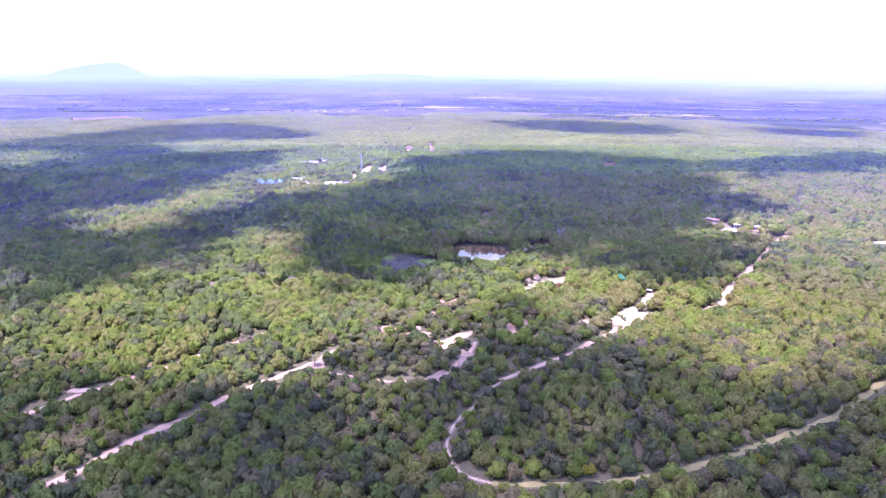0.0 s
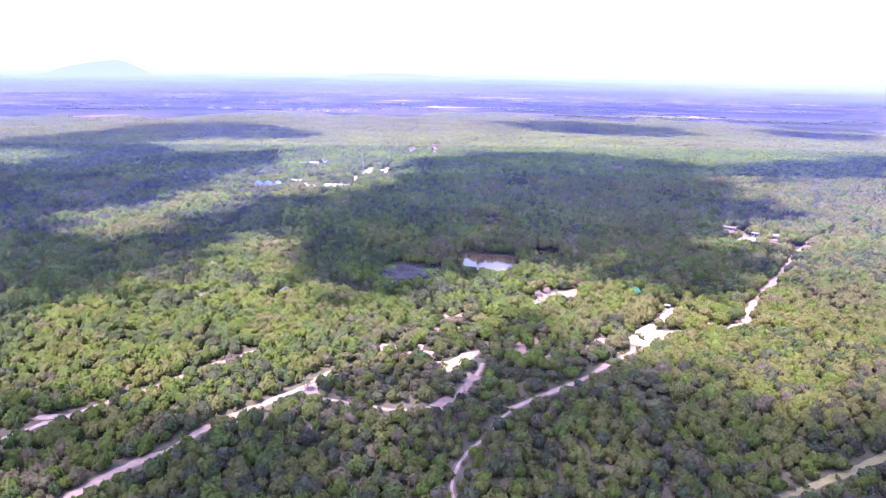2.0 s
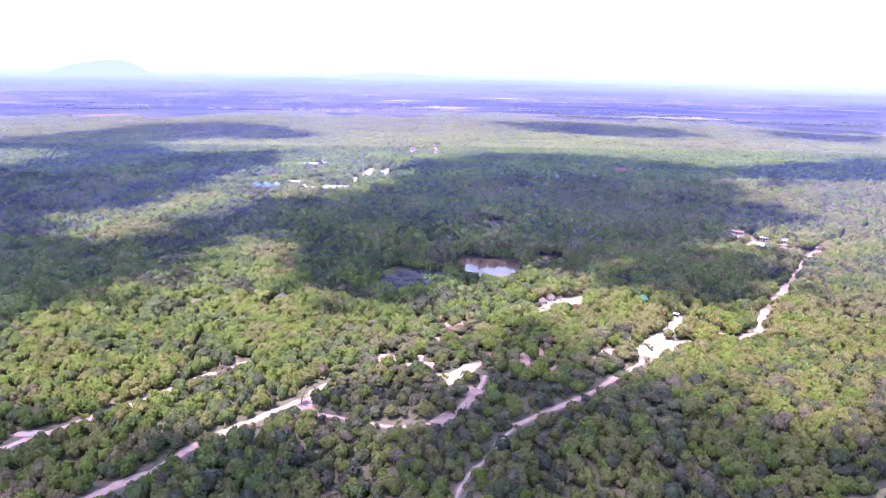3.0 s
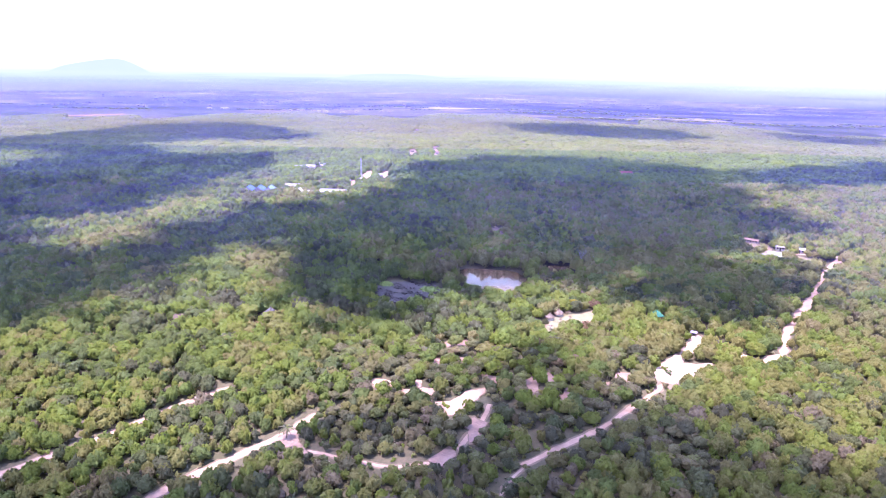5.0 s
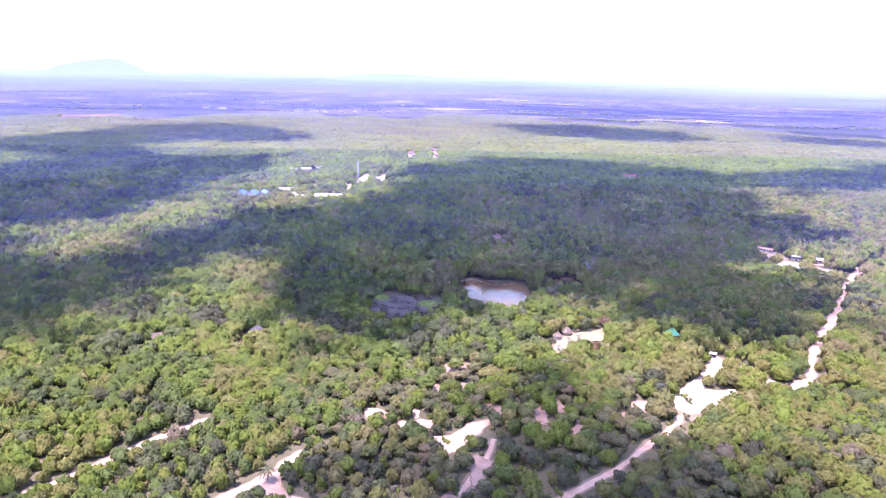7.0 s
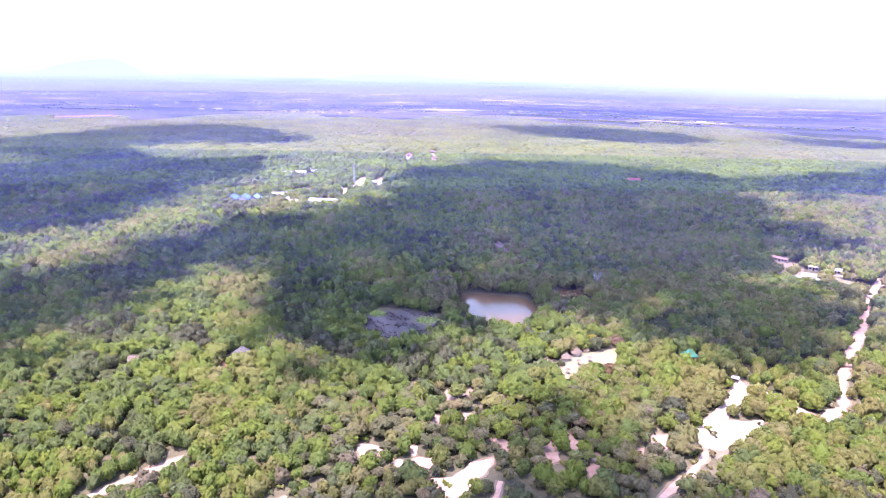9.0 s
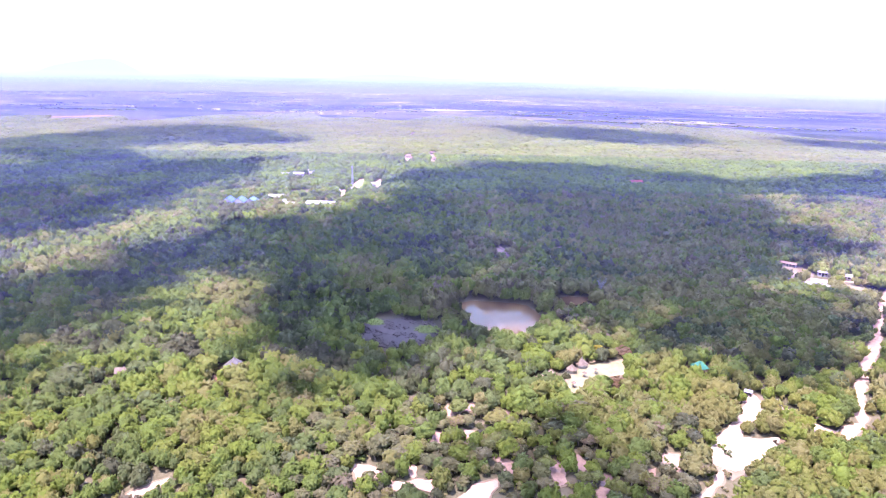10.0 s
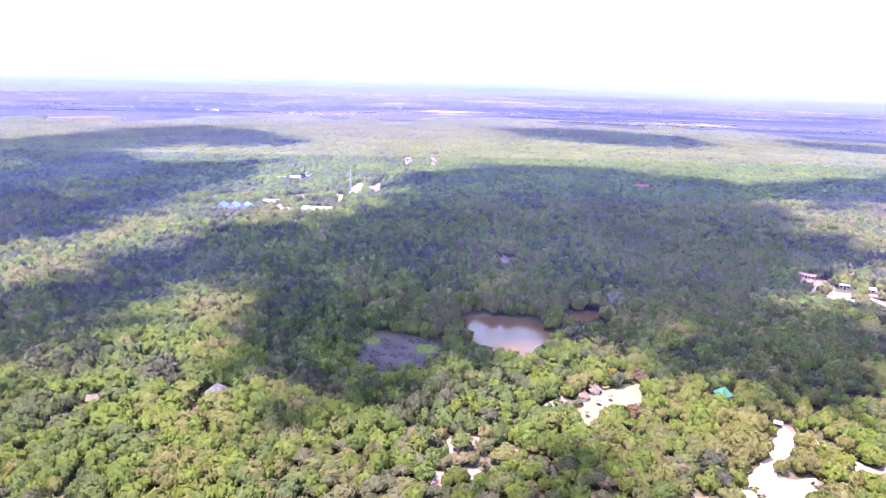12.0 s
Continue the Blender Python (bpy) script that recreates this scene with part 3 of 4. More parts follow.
CLEARINGS = [
    ([(73, 265), (82, 274), (91, 283), (98, 291), (105, 299), (107, 306), (110, 304), (110, 296), (105, 289), (98, 284), (94, 279), (92, 276), (96, 275),
      (104, 276), (101, 270), (95, 266), (86, 260), (81, 258)], M_SAND, "bright bare sandy clearing"),
    ([(112, 296), (114, 297), (119, 292), (118, 288), (113, 292)], M_SAND, "bright bare sandy patch"),
    ([(115, 276), (119, 285), (122, 283), (124, 278), (120, 274)], M_SAND, "bright bare sandy patch"),
    ([(197, 446), (210, 470), (221, 469), (224, 458), (214, 440), (206, 438)], M_VERGE, "swept sandy yard of a compound"),
    ([(217, 412), (219, 430), (229, 433), (238, 424), (230, 412)], M_DRY, "yellowing lawn beside a compound"),
    ([(42, 307), (46, 302), (52, 307), (58, 312), (61, 317), (71, 321), (70, 332), (63, 329), (57, 330), (54, 325), (48, 322), (45, 314)], M_LAWN,
     "sunlit pale lawn and terrace"),
    ([(29, 309), (31, 306), (41, 321), (40, 324), (29, 314)], M_SAND, "small bright terrace between bushes"),
    ([(56, 329), (57, 347), (61, 349), (59, 338), (59, 330)], M_SAND, "bare pale path up to the trees"),
    (spot(69, 352, 3, 4), M_TRACK, "bare ground beside a thatched hut"),
    (spot(91, 330, 1.5, 6, turn=0.3), M_TRACK, "bare pale path beside a gazebo"),
    ([(-31, 260), (-29, 254), (-24, 254), (-21, 258), (-26, 261)], M_TRACK, "bare sandy opening among bushes"),
    ([(-37, 248), (-34, 246), (-32, 249), (-35, 251)], M_PINK, "bare pinkish soil among bushes"),
    ([(-20, 254), (-18, 249), (-12, 250), (-7, 248), (-6, 254), (-12, 253.5), (-15, 252.5)], M_TRACK, "bare sandy opening among bushes"),
    (spot(-13, 258, 1.4, 3), M_TRACK, "bare sandy gap among bushes"),
    ([(-8, 244), (-6, 240), (-4, 235), (-1, 236), (5, 241), (8, 247), (11, 251), (11, 254), (4, 252), (1.5, 247.5), (-2, 244.5)], M_TRACK, "bare sandy opening among bushes"),
    ([(11, 265), (13, 257), (16, 253), (17.5, 260), (14, 264)], M_PINK, "bare pinkish soil among bushes"),
    ([(26, 261), (28, 251), (30.5, 253), (31.5, 261), (29, 263)], M_PINK, "bare pinkish soil among bushes"),
    ([(32, 271), (34.5, 263), (35, 256), (40, 260), (37.5, 266), (34, 270)], M_PINK, "bare pinkish soil among bushes"),
    ([(42, 256), (44, 256), (45, 252), (41, 247), (40, 241), (36.5, 241), (37.5, 248)], M_PINK, "bare pinkish soil among bushes"),
    ([(61.5, 267), (60.5, 258), (63, 254), (66.5, 260), (67.5, 266)], M_PINK, "bare pinkish soil among bushes"),
    ([(54, 259), (54.5, 253), (57.5, 255), (58.5, 260)], M_PINK, "bare pinkish soil among bushes"),
    (spot(-1, 290, 1.8, 5, turn=0.2), M_PINK, "bare pinkish soil among bushes"),
    (spot(-6, 276, 2.4, 5), M_PINK, "bare pinkish soil among bushes"),
    (spot(3, 277, 3, 3), M_PINK, "bare pinkish soil among bushes"),
    (spot(5, 294, 3, 3.5), M_PINK, "bare pinkish soil among bushes"),
    (spot(13, 301, 4, 2.5), M_PINK, "bare pinkish soil among bushes"),
    (spot(18, 288, 2.2, 4.5, turn=0.3), M_PINK, "bare pinkish soil among bushes"),
    ([(2.5, 229), (3.5, 219), (7, 221), (9.5, 230), (6, 234)], M_PINK, "bare pinkish bay beside a lane"),
    ([(-9, 210), (-4, 207), (-1, 212), (-3, 217), (-7, 213)], M_PINK, "bare pinkish bay beside a lane"),
    ([(-57, 219), (-52, 214), (-44, 211.5), (-48.5, 219), (-51.5, 226), (-54, 224)], M_PINK, "bare pinkish bay beside a road"),
    (spot(-134, 203, 4, 2), M_SAND, "bare sandy gap in the trees"),
    (spot(38, 489, 5, 15, turn=0.1), M_PINK, "bare pinkish clearing in shade"),
    (spot(78, 496, 3.5, 14, turn=-0.2), M_SAND, "bare pinkish clearing in shade"),
    (spot(-82, 748, 6, 42), M_TRACK, "bare sandy ground under a mast"),
    (spot(-62, 756, 4, 36), M_TRACK, "bare sandy ground in a village"),
    (spot(-91, 692, 4, 28, turn=0.1), M_TRACK, "bare sandy ground in a village"),
    (spot(-130, 700, 12, 18), M_DRY, "dry open ground between village houses"),
    (spot(-38, 984, 6, 50), M_TRACK, "bare pinkish ground on a rise"),
    (spot(-4, 1026, 5, 50), M_TRACK, "bare pinkish ground on a rise"),
    (spot(-2, 950, 5, 40), M_TRACK, "bare pinkish ground on a rise"),
    (spot(-42, 1372, 6, 50), M_SAND, "bare pinkish ground on a rise"),
    (spot(-87, 316, 3, 4, turn=0.4), M_ORANGE, "bare orange soil beside a hut"),
]
for poly, mat, label in CLEARINGS:
    mx, my = sum(p[0] for p in poly) / len(poly), sum(p[1] for p in poly) / len(poly)
    patch("verge", [(mx + (x - mx) * 1.15, my + (y - my) * 1.15) for x, y in poly], M_VERGE, "trampled reddish soil round a clearing", "verge", 1.3)
for poly, mat, label in CLEARINGS:
    patch("clearing", poly, mat, label, "clearing", 0.45 if mat in (M_SAND, M_LAWN) else 1.0)
POND = [(5, 395), (12, 400), (24, 399), (35, 397), (41, 394), (45, 382), (46, 374), (38, 365), (34, 358), (31, 352), (24, 357), (16, 360), (11, 366), (8, 380)]
POND_B = [(56, 403), (63, 408), (75, 407), (75, 400), (64, 394), (56, 396)]
patch("water", POND, M_WATER, "muddy brown pond mirroring the bright sky", "pond", 0.5)
patch("water", POND_B, M_WATER, "narrow arm of muddy brown water", "pond", 0.5)
MARSH = [(-38, 368), (-30, 374), (-18, 376), (-6, 372), (-4, 358), (-12, 345), (-26, 342), (-37, 349)]
patch("marsh", MARSH, M_MARSH, "dark dried-out marsh ringed by trees", "marsh")
OPEN_SPOTS = [(97, 320, 4), (145, 381, 4), (-83, 321, 5.5), (-122, 315, 4), (-123, 310, 2.5), (-60, 280, 1.5), (206, 423, 9), (222, 443, 7), (214, 458, 8),
              (196, 434, 4), (238, 440, 5), (224, 413, 6), (-172, 636, 13), (-172, 624, 6), (-146, 660, 9), (-105, 634, 13), (-126, 630, 6), (-137, 641, 4),
              (-155, 805, 13), (-150, 792, 9), (-89, 745, 6), (220, 778, 9), (293, 388, 8), (107, 302, 3),
              (-60, 384, 2), (61, 336, 3.5), (62, 311, 3.5), (42, 316, 3.5), (52, 326, 2.5), (47, 320, 3), (83, 415, 3), (56, 372, 5), (60, 391, 3), (40, 474, 4), (37, 478, 3), (66, 390, 4), (72, 392, 4), (64, 384, 3),
              (-53, 221, 2), (34, 336, 2.5), (40, 342, 2.5), (30, 330, 2.5), (46, 338, 2.5), (38, 331, 2.5), (40, 309, 3), (72, 336, 2.5), (53, 167, 1.5), (37, 150, 2), (88, 154, 2)]


def clear_of(px, py, rad):
    """True where a crown of that radius stands clear of tracks, openings, water and buildings."""
    ok = np.ones(len(px), bool)
    back = rng.uniform(0.3, 1.5, len(px)) * rad
    for name, (line, half, _, _, _) in ROADS.items():
        wide = name in ("west", "bend_end", "north", "bend")
        ok &= away(px, py, line) > half + rad * (0.55 if wide else 0.4)
        ok &= away(px, py + back * (1.3 if wide else 0.9), line) > half + rad * (0.5 if wide else 0.2)
    for poly, _, _ in CLEARINGS:
        ok &= ~inside(px, py, poly) & (away(px, py, poly + poly[:1]) > rad * 0.2) & ~inside(px, py + back * 0.7, poly)
    for poly in (POND, POND_B, MARSH):
        ok &= ~inside(px, py, poly) & (away(px, py, poly + poly[:1]) > rad * 0.55) & ~inside(px, py + back * 2, poly)
    for x, y, r in OPEN_SPOTS:
        ok &= np.hypot(px - x, py - y) > r + rad * 0.5
    return ok


# ---- trees ----
def puff(rows, seg, jitter):
    """The upper part of a leafy clump: rings of vertices closed at the top."""
    v, f = [], []
    for k in range(rows):
        a = -0.45 + (math.pi / 2 + 0.25) * k / rows
        for i in range(seg):
            b = 2 * math.pi * (i + 0.5 * (k % 2)) / seg
            v.append((math.cos(a) * math.cos(b), math.cos(a) * math.sin(b), math.sin(a)))
    v.append((0, 0, 1))
    for k in range(rows - 1):
        for i in range(seg):
            j = (i + 1) % seg
            a, b, c, d = k * seg + i, k * seg + j, (k + 1) * seg + i, (k + 1) * seg + j
            f += ([(a, b, c), (b, d, c)] if k % 2 == 0 else [(a, b, d), (a, d, c)])
    for i in range(seg):
        f.append(((rows - 1) * seg + i, (rows - 1) * seg + (i + 1) % seg, len(v) - 1))
    v = np.array(v)
    return v * (1 + jitter * rng.standard_normal((len(v), 1))), np.array(f)


def spray(seg, jitter, peak=0.5):
    """A small leafy tuft: a ragged shallow cone, pointing up."""
    v = [(math.cos(2 * math.pi * i / seg), math.sin(2 * math.pi * i / seg), -0.35) for i in range(seg)] + [(0, 0, peak)]
    f = [(i, (i + 1) % seg, seg) for i in range(seg)]
    v = np.array(v)
    return v * (1 + jitter * rng.standard_normal((len(v), 1))), np.array(f)


def leafy_template(count, seg, size, core=0.86, lobes=6, peak=0.5):
    """A domed crown of about unit radius: uneven lobes covered with small shallow tufts that face outwards, round a solid heart."""
    V, F, n = [], [], 0
    balls = [(Vector((0, 0, 0.12)), 0.80)]
    for i in range(lobes):
        a = 6.283 * i / lobes + rng.uniform(-0.5, 0.5)
        d = rng.uniform(0.42, 0.70)
        balls.append((Vector((d * math.cos(a), d * math.sin(a), rng.uniform(-0.15, 0.42))), rng.uniform(0.32, 0.52)))
    for c, r in balls[:3] if count > 20 else balls[:1]:
        v, f = puff(2, 6, 0.10)
        V.append(v * r * core + np.array(c)); F.append(f + n); n += len(v)
    made = k = 0
    while made < count and k < count * 14:
        c, r = balls[k % len(balls)]
        k += 1
        out = Vector(rng.standard_normal(3)).normalized()
        if out.z < -0.30:
            continue
        p = c + out * r * rng.uniform(0.84, 1.10)
        if any((p - c2).length < r2 * 0.84 for c2, r2 in balls):
            continue
        v, f = spray(seg, 0.24, peak)
        s = size * rng.uniform(0.6, 1.4)
        tilt = (out + Vector(rng.normal(0, 0.42, 3)) + Vector((0, 0, 0.2))).to_track_quat("Z", "Y").to_matrix()
        V.append(v @ np.array(tilt).T * s + np.array(p))
        F.append(f + n)
        n += len(v)
        made += 1
    return np.concatenate(V) * (1.10, 1.10, 1.0), np.concatenate(F)


def scatter(x0, x1, y0, y1, gap, half):
    """Jittered tree places within a wedge that opens to the north."""
    gx, gy = np.meshgrid(np.arange(x0, x1, gap), np.arange(y0, y1, gap))
    px = gx.ravel() + rng.uniform(-0.48, 0.48, gx.size) * gap
    py = gy.ravel() + rng.uniform(-0.48, 0.48, gx.size) * gap
    keep = np.abs(px + 9 - 0.025 * py) < half(py)
    return px[keep], py[keep]


def patch_noise(px, py, scale, seed):
    """A smooth random field in 0..1 over the plan."""
    out = np.zeros(len(px))
    for k in range(6):
        a, ph = rng.uniform(0, 2 * math.pi), rng.uniform(0, 2 * math.pi)
        s = scale * rng.uniform(0.6, 1.7)
        out += np.sin((px * math.cos(a) + py * math.sin(a)) * s + ph)
    return 0.5 + 0.5 * np.tanh(out * 0.55)


def grow(name, px, py, rad, tall, templates, label, tints, smooth=True, material=M_LEAF):
    """Joins many crowns into one mesh."""
    order = rng.integers(0, len(templates), len(px))
    V, F, T, n = [], [], [], 0
    for k, (tv, tf) in enumerate(templates):
        i = np.nonzero(order == k)[0]
        if not len(i):
            continue
        a = rng.uniform(0, 2 * math.pi, len(i))
        c, s = np.cos(a)[:, None], np.sin(a)[:, None]
        R, H = rad[i][:, None], tall[i][:, None]
        x = (tv[:, 0] * c - tv[:, 1] * s) * R * rng.uniform(0.85, 1.15, (len(i), 1)) + px[i][:, None]
        y = (tv[:, 0] * s + tv[:, 1] * c) * R * rng.uniform(0.85, 1.15, (len(i), 1)) + py[i][:, None]
        z = H * 0.36 + tv[:, 2] * H * 0.62 + ground_z(px[i], py[i])[:, None]
        V.append(np.stack([x, y, z], -1).reshape(-1, 3))
        F.append((tf[None] + (np.arange(len(i)) * len(tv))[:, None, None]).reshape(-1, 3) + n)
        T.append(np.repeat(tints[i], len(tv)))
        n += len(i) * len(tv)
    ob = link_mesh(name, np.concatenate(V), np.concatenate(F), material, smooth, None, np.concatenate(T))
    return tagged(ob, label, "trees", "", "stuff")


def wedge(margin):
    return lambda y: 0.69 * (y + 2) + 21 + margin


def tint_of(px, py):
    """Hue by stand: greener in the west, greyer and browner round the lanes, olive and yellowish in the east."""
    zone = patch_noise(px, py, 0.05, 0)
    mixed = np.clip(rng.beta(1.6, 1.8, len(px)) * 0.55 + zone * 0.45, 0, 1)
    stand = patch_noise(px, py, 0.10, 0)
    green = np.clip(rng.normal(0.40, 0.11, len(px)) + (zone - 0.5) * 0.25 + (stand - 0.5) * 0.4, 0.04, 0.84)
    pick = rng.random(len(px))
    grey = np.where(pick < 0.55, rng.uniform(0.58, 0.72, len(px)), np.where(pick < 0.72, rng.uniform(0.02, 0.2, len(px)),
                    np.where(pick < 0.80, rng.uniform(0.9, 1.0, len(px)), mixed)))
    lot = rng.random(len(px))
    choose = rng.random(len(px))
    olive = np.where(choose < 0.40, rng.uniform(0.64, 0.84, len(px)), np.where(choose < 0.60, rng.uniform(0.54, 0.66, len(px)), mixed))
    mixed = np.where(rng.random(len(px)) < np.clip((px - 20 - 0.05 * py) / 60, 0, 0.85), olive, mixed)
    out = np.where((px < -12) & (py > 236) & (lot < 0.85), green, mixed)
    near = np.clip((252 - py) / 30, 0, 1) * np.clip((px + 110) / 50, 0.35, 1)
    out = np.where(lot < near * 0.9, grey, out)
    dry = np.exp(-((px + 95) / 9) ** 2 - ((py - 190) / 8) ** 2) + np.exp(-((px + 116) / 8) ** 2 - ((py - 168) / 9) ** 2)
    out = np.where(rng.random(len(px)) < dry, rng.uniform(0.86, 0.94, len(px)), out)
    return np.where(rng.random(len(px)) < 0.02, rng.uniform(0.8, 0.86, len(px)), out)


HERO = (-46, 76, 203, 292)
near_t = [leafy_template(104, 3, 0.19, 0.86, int(rng.integers(4, 8)), 0.9) for _ in range(14)]
back_t = [leafy_template(54, 3, 0.26, 0.88, int(rng.integers(4, 7)), 0.9) for _ in range(12)]
mid_t = [leafy_template(16, 3, 0.42, 0.95, 4, 0.9) for _ in range(8)]
scrub_t = [leafy_template(8, 3, 0.5, 0.6, 3) for _ in range(4)]
far_t = [puff(2, 5, 0.16) for _ in range(6)]
far_t = [(v * (1, 1, 0.8) + (0, 0, 0.1), f) for v, f in far_t]

# nearest stretch
px, py = scatter(-420, 420, 130, 292, 3.9, wedge(10))
bx, by = scatter(-420, 420, 293, 430, 4.6, wedge(10))
px, py = np.concatenate([px, bx]), np.concatenate([py, by])
rad = (1.4 + 0.3 * np.clip((py - 200) / 150, 0, 1) + (1.5 + 1.1 * np.clip((py - 220) / 130, 0, 1)) * rng.random(len(px)) ** 1.3) * (0.85 + 0.3 * patch_noise(px, py, 0.04, 1))
keep = clear_of(px, py, rad)
# thinner growth on the bare soil between the lanes
thin = np.exp(-((px - 24) / 26) ** 2 - ((py - 240) / 18) ** 2) + 0.8 * np.exp(-((px - 6) / 14) ** 2 - ((py - 288) / 16) ** 2)
keep &= rng.random(len(px)) > 0.30 * thin
px, py, rad = px[keep], py[keep], rad[keep]
tall = rad * 1.35 + rng.uniform(1.4, 2.9, len(px))
# only low bushes along the sunny side of the tracks
for name in ("west", "north", "bend", "loop", "grassy", "bend_end"):
    line, half = ROADS[name][:2]
    open_side = patch_noise(px, py, 0.10, 2) > (0.48 if name in ("west", "bend") else 0.3 if name == "grassy" else 0.62)
    for shift in (2.0, 4.5):
        low = (away(px, py + shift, line) < half + 1.5) & open_side
        tall = np.where(low, np.minimum(tall, 2.2 + 0.12 * shift), tall)
        rad = np.where(low, np.minimum(rad, 2.2), rad)
hero = (px > HERO[0]) & (px < HERO[1]) & (py > HERO[2]) & (py < HERO[3])
hero_at = np.nonzero(hero)[0]
hero_at = hero_at[rng.permutation(len(hero_at))[:300]]
rest = np.ones(len(px), bool)
rest[hero_at] = False
HERO_TREES = [(px[i], py[i], rad[i], tall[i]) for i in hero_at]
# round the pond the trees stand taller
by_pond = away(px, py, POND + POND[:1]) < 16
tall = np.where(by_pond & (py > 380), tall + 2.0, tall)
tints = tint_of(px, py)
for name, stretch, kinds_of in (("woodland_near", rest & (py < 292), near_t), ("woodland_by_the_pond", rest & (py >= 292), back_t)):
    grow(name, px[stretch], py[stretch], rad[stretch], tall[stretch], kinds_of, "dense mixed green broadleaf woodland", tints[stretch], False)
# low bushes that fill the gaps and fray the edges of the tracks
px, py = scatter(-240, 240, 134, 310, 4.4, wedge(0))
rad = rng.uniform(0.7, 1.5, len(px))
keep = clear_of(px, py, rad * 0.3) & (rng.random(len(px)) < 0.85) | (rng.random(len(px)) < 0.10)
px, py, rad = px[keep], py[keep], rad[keep]
grow("undergrowth", px, py, rad, rad * 1.5, scrub_t, "low green and brownish bushes under the trees", rng.uniform(0.1, 1.0, len(px)))
# dead scrub in the marsh
px, py = scatter(-42, 0, 338, 380, 1.3, wedge(0))
keep = inside(px, py, MARSH) & (patch_noise(px, py, 0.5, 0) > 0.45) & (np.hypot(px + 33, py - 370) > 4) & (np.hypot(px + 10, py - 362) > 5)
px, py = px[keep], py[keep]
rad = rng.uniform(0.3, 0.9, len(px))
grow("marsh_scrub", px, py, rad, rad * 1.3, scrub_t, "low dead grey-purple scrub in the dried marsh", rng.uniform(0.95, 1.0, len(px)), False, M_MARSH)
# reeds at the marsh's edges
for x, y, rx, ry in ((-33, 370, 4.2, 4.0), (-9, 362, 5.5, 5.0)):
    px, py = scatter(x - rx, x + rx, y - ry, y + ry, 0.8, wedge(0))
    keep = np.hypot((px - x) / rx, (py - y) / ry) < 0.75 + 0.3 * rng.random(len(px))
    px, py = px[keep], py[keep]
    rad = rng.uniform(0.45, 0.9, len(px))
    ob = grow("reeds", px, py, rad, rad * 1.3, scrub_t, "bright green reed patch in a dark marsh", rng.random(len(px)), False, M_REED)
    tagged(ob, "", "reeds")
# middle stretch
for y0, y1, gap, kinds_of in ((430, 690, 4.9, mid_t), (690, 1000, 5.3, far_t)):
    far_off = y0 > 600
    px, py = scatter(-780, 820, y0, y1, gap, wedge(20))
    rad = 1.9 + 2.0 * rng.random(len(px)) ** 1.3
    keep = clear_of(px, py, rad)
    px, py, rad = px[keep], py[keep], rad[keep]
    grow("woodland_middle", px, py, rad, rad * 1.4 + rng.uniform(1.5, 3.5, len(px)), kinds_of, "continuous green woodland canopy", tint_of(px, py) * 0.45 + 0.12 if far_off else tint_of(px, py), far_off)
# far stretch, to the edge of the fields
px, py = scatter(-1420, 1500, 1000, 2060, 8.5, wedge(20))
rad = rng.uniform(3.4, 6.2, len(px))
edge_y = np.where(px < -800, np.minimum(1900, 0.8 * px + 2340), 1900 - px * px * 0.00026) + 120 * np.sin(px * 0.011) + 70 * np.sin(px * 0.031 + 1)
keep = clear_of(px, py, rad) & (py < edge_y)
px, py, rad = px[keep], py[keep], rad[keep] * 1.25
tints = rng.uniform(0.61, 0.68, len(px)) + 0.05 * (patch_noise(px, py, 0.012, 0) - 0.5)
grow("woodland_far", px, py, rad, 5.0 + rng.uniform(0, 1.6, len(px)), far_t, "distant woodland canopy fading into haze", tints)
# hedgerows and copses on the plain
cx, cy, cr = [], [], []
for _ in range(120):
    y = 1950 + 2700 * rng.random() ** 1.1
    x = rng.uniform(-0.75, 0.75) * y
    ln, k = rng.uniform(60, 420), int(rng.integers(14, 60))
    u = rng.uniform(-0.5, 0.5, k)
    cx.append(x + u * ln)
    cy.append(y + u * ln * rng.uniform(-0.15, 0.15) + rng.normal(0, 7, k))
    cr.append(rng.uniform(4, 9, k))
px, py, rad = np.concatenate(cx), np.concatenate(cy), np.concatenate(cr)
grow("hedgerows", px, py, rad, rad * 0.4 + rng.uniform(1, 3, len(px)), far_t, "rows of trees between distant fields", tint_of(px, py))
# woodland behind and beside the flight line
px, py = scatter(-700, 700, -260, 420, 11.0, lambda y: 700 + 0 * y)
keep = ((np.abs(px + 9 - 0.025 * py) > wedge(10)(py)) | (py < 130)) & ~((np.abs(px) < 130) & (py > -60)) & ~((np.abs(px) < 420) & (py > -60) & (py < 300))
px, py = px[keep], py[keep]
rad = rng.uniform(4.0, 6.5, len(px))
grow("woodland_around", px, py, rad, rng.uniform(6, 9, len(px)), far_t, "surrounding green woodland", tint_of(px, py))
# woodland straight under the flight line
px, py = scatter(-130, 130, -60, 132, 3.9, lambda y: 140 + 0 * y)
rad = rng.uniform(1.5, 3.3, len(px))
keep = clear_of(px, py, rad)
px, py, rad = px[keep], py[keep], rad[keep]
grow("woodland_below", px, py, rad, rad * 1.1 + rng.uniform(1.2, 3.2, len(px)), far_t, "dense mixed green broadleaf woodland", tint_of(px, py), False)
px, py = scatter(-420, 420, -60, 420, 6.0, lambda y: 420 + 0 * y)
keep = (np.abs(px + 9 - 0.025 * py) > wedge(10)(py)) & (np.abs(px) >= 130) & (py < 300)
px, py = px[keep], py[keep]
rad = rng.uniform(2.2, 4.2, len(px))
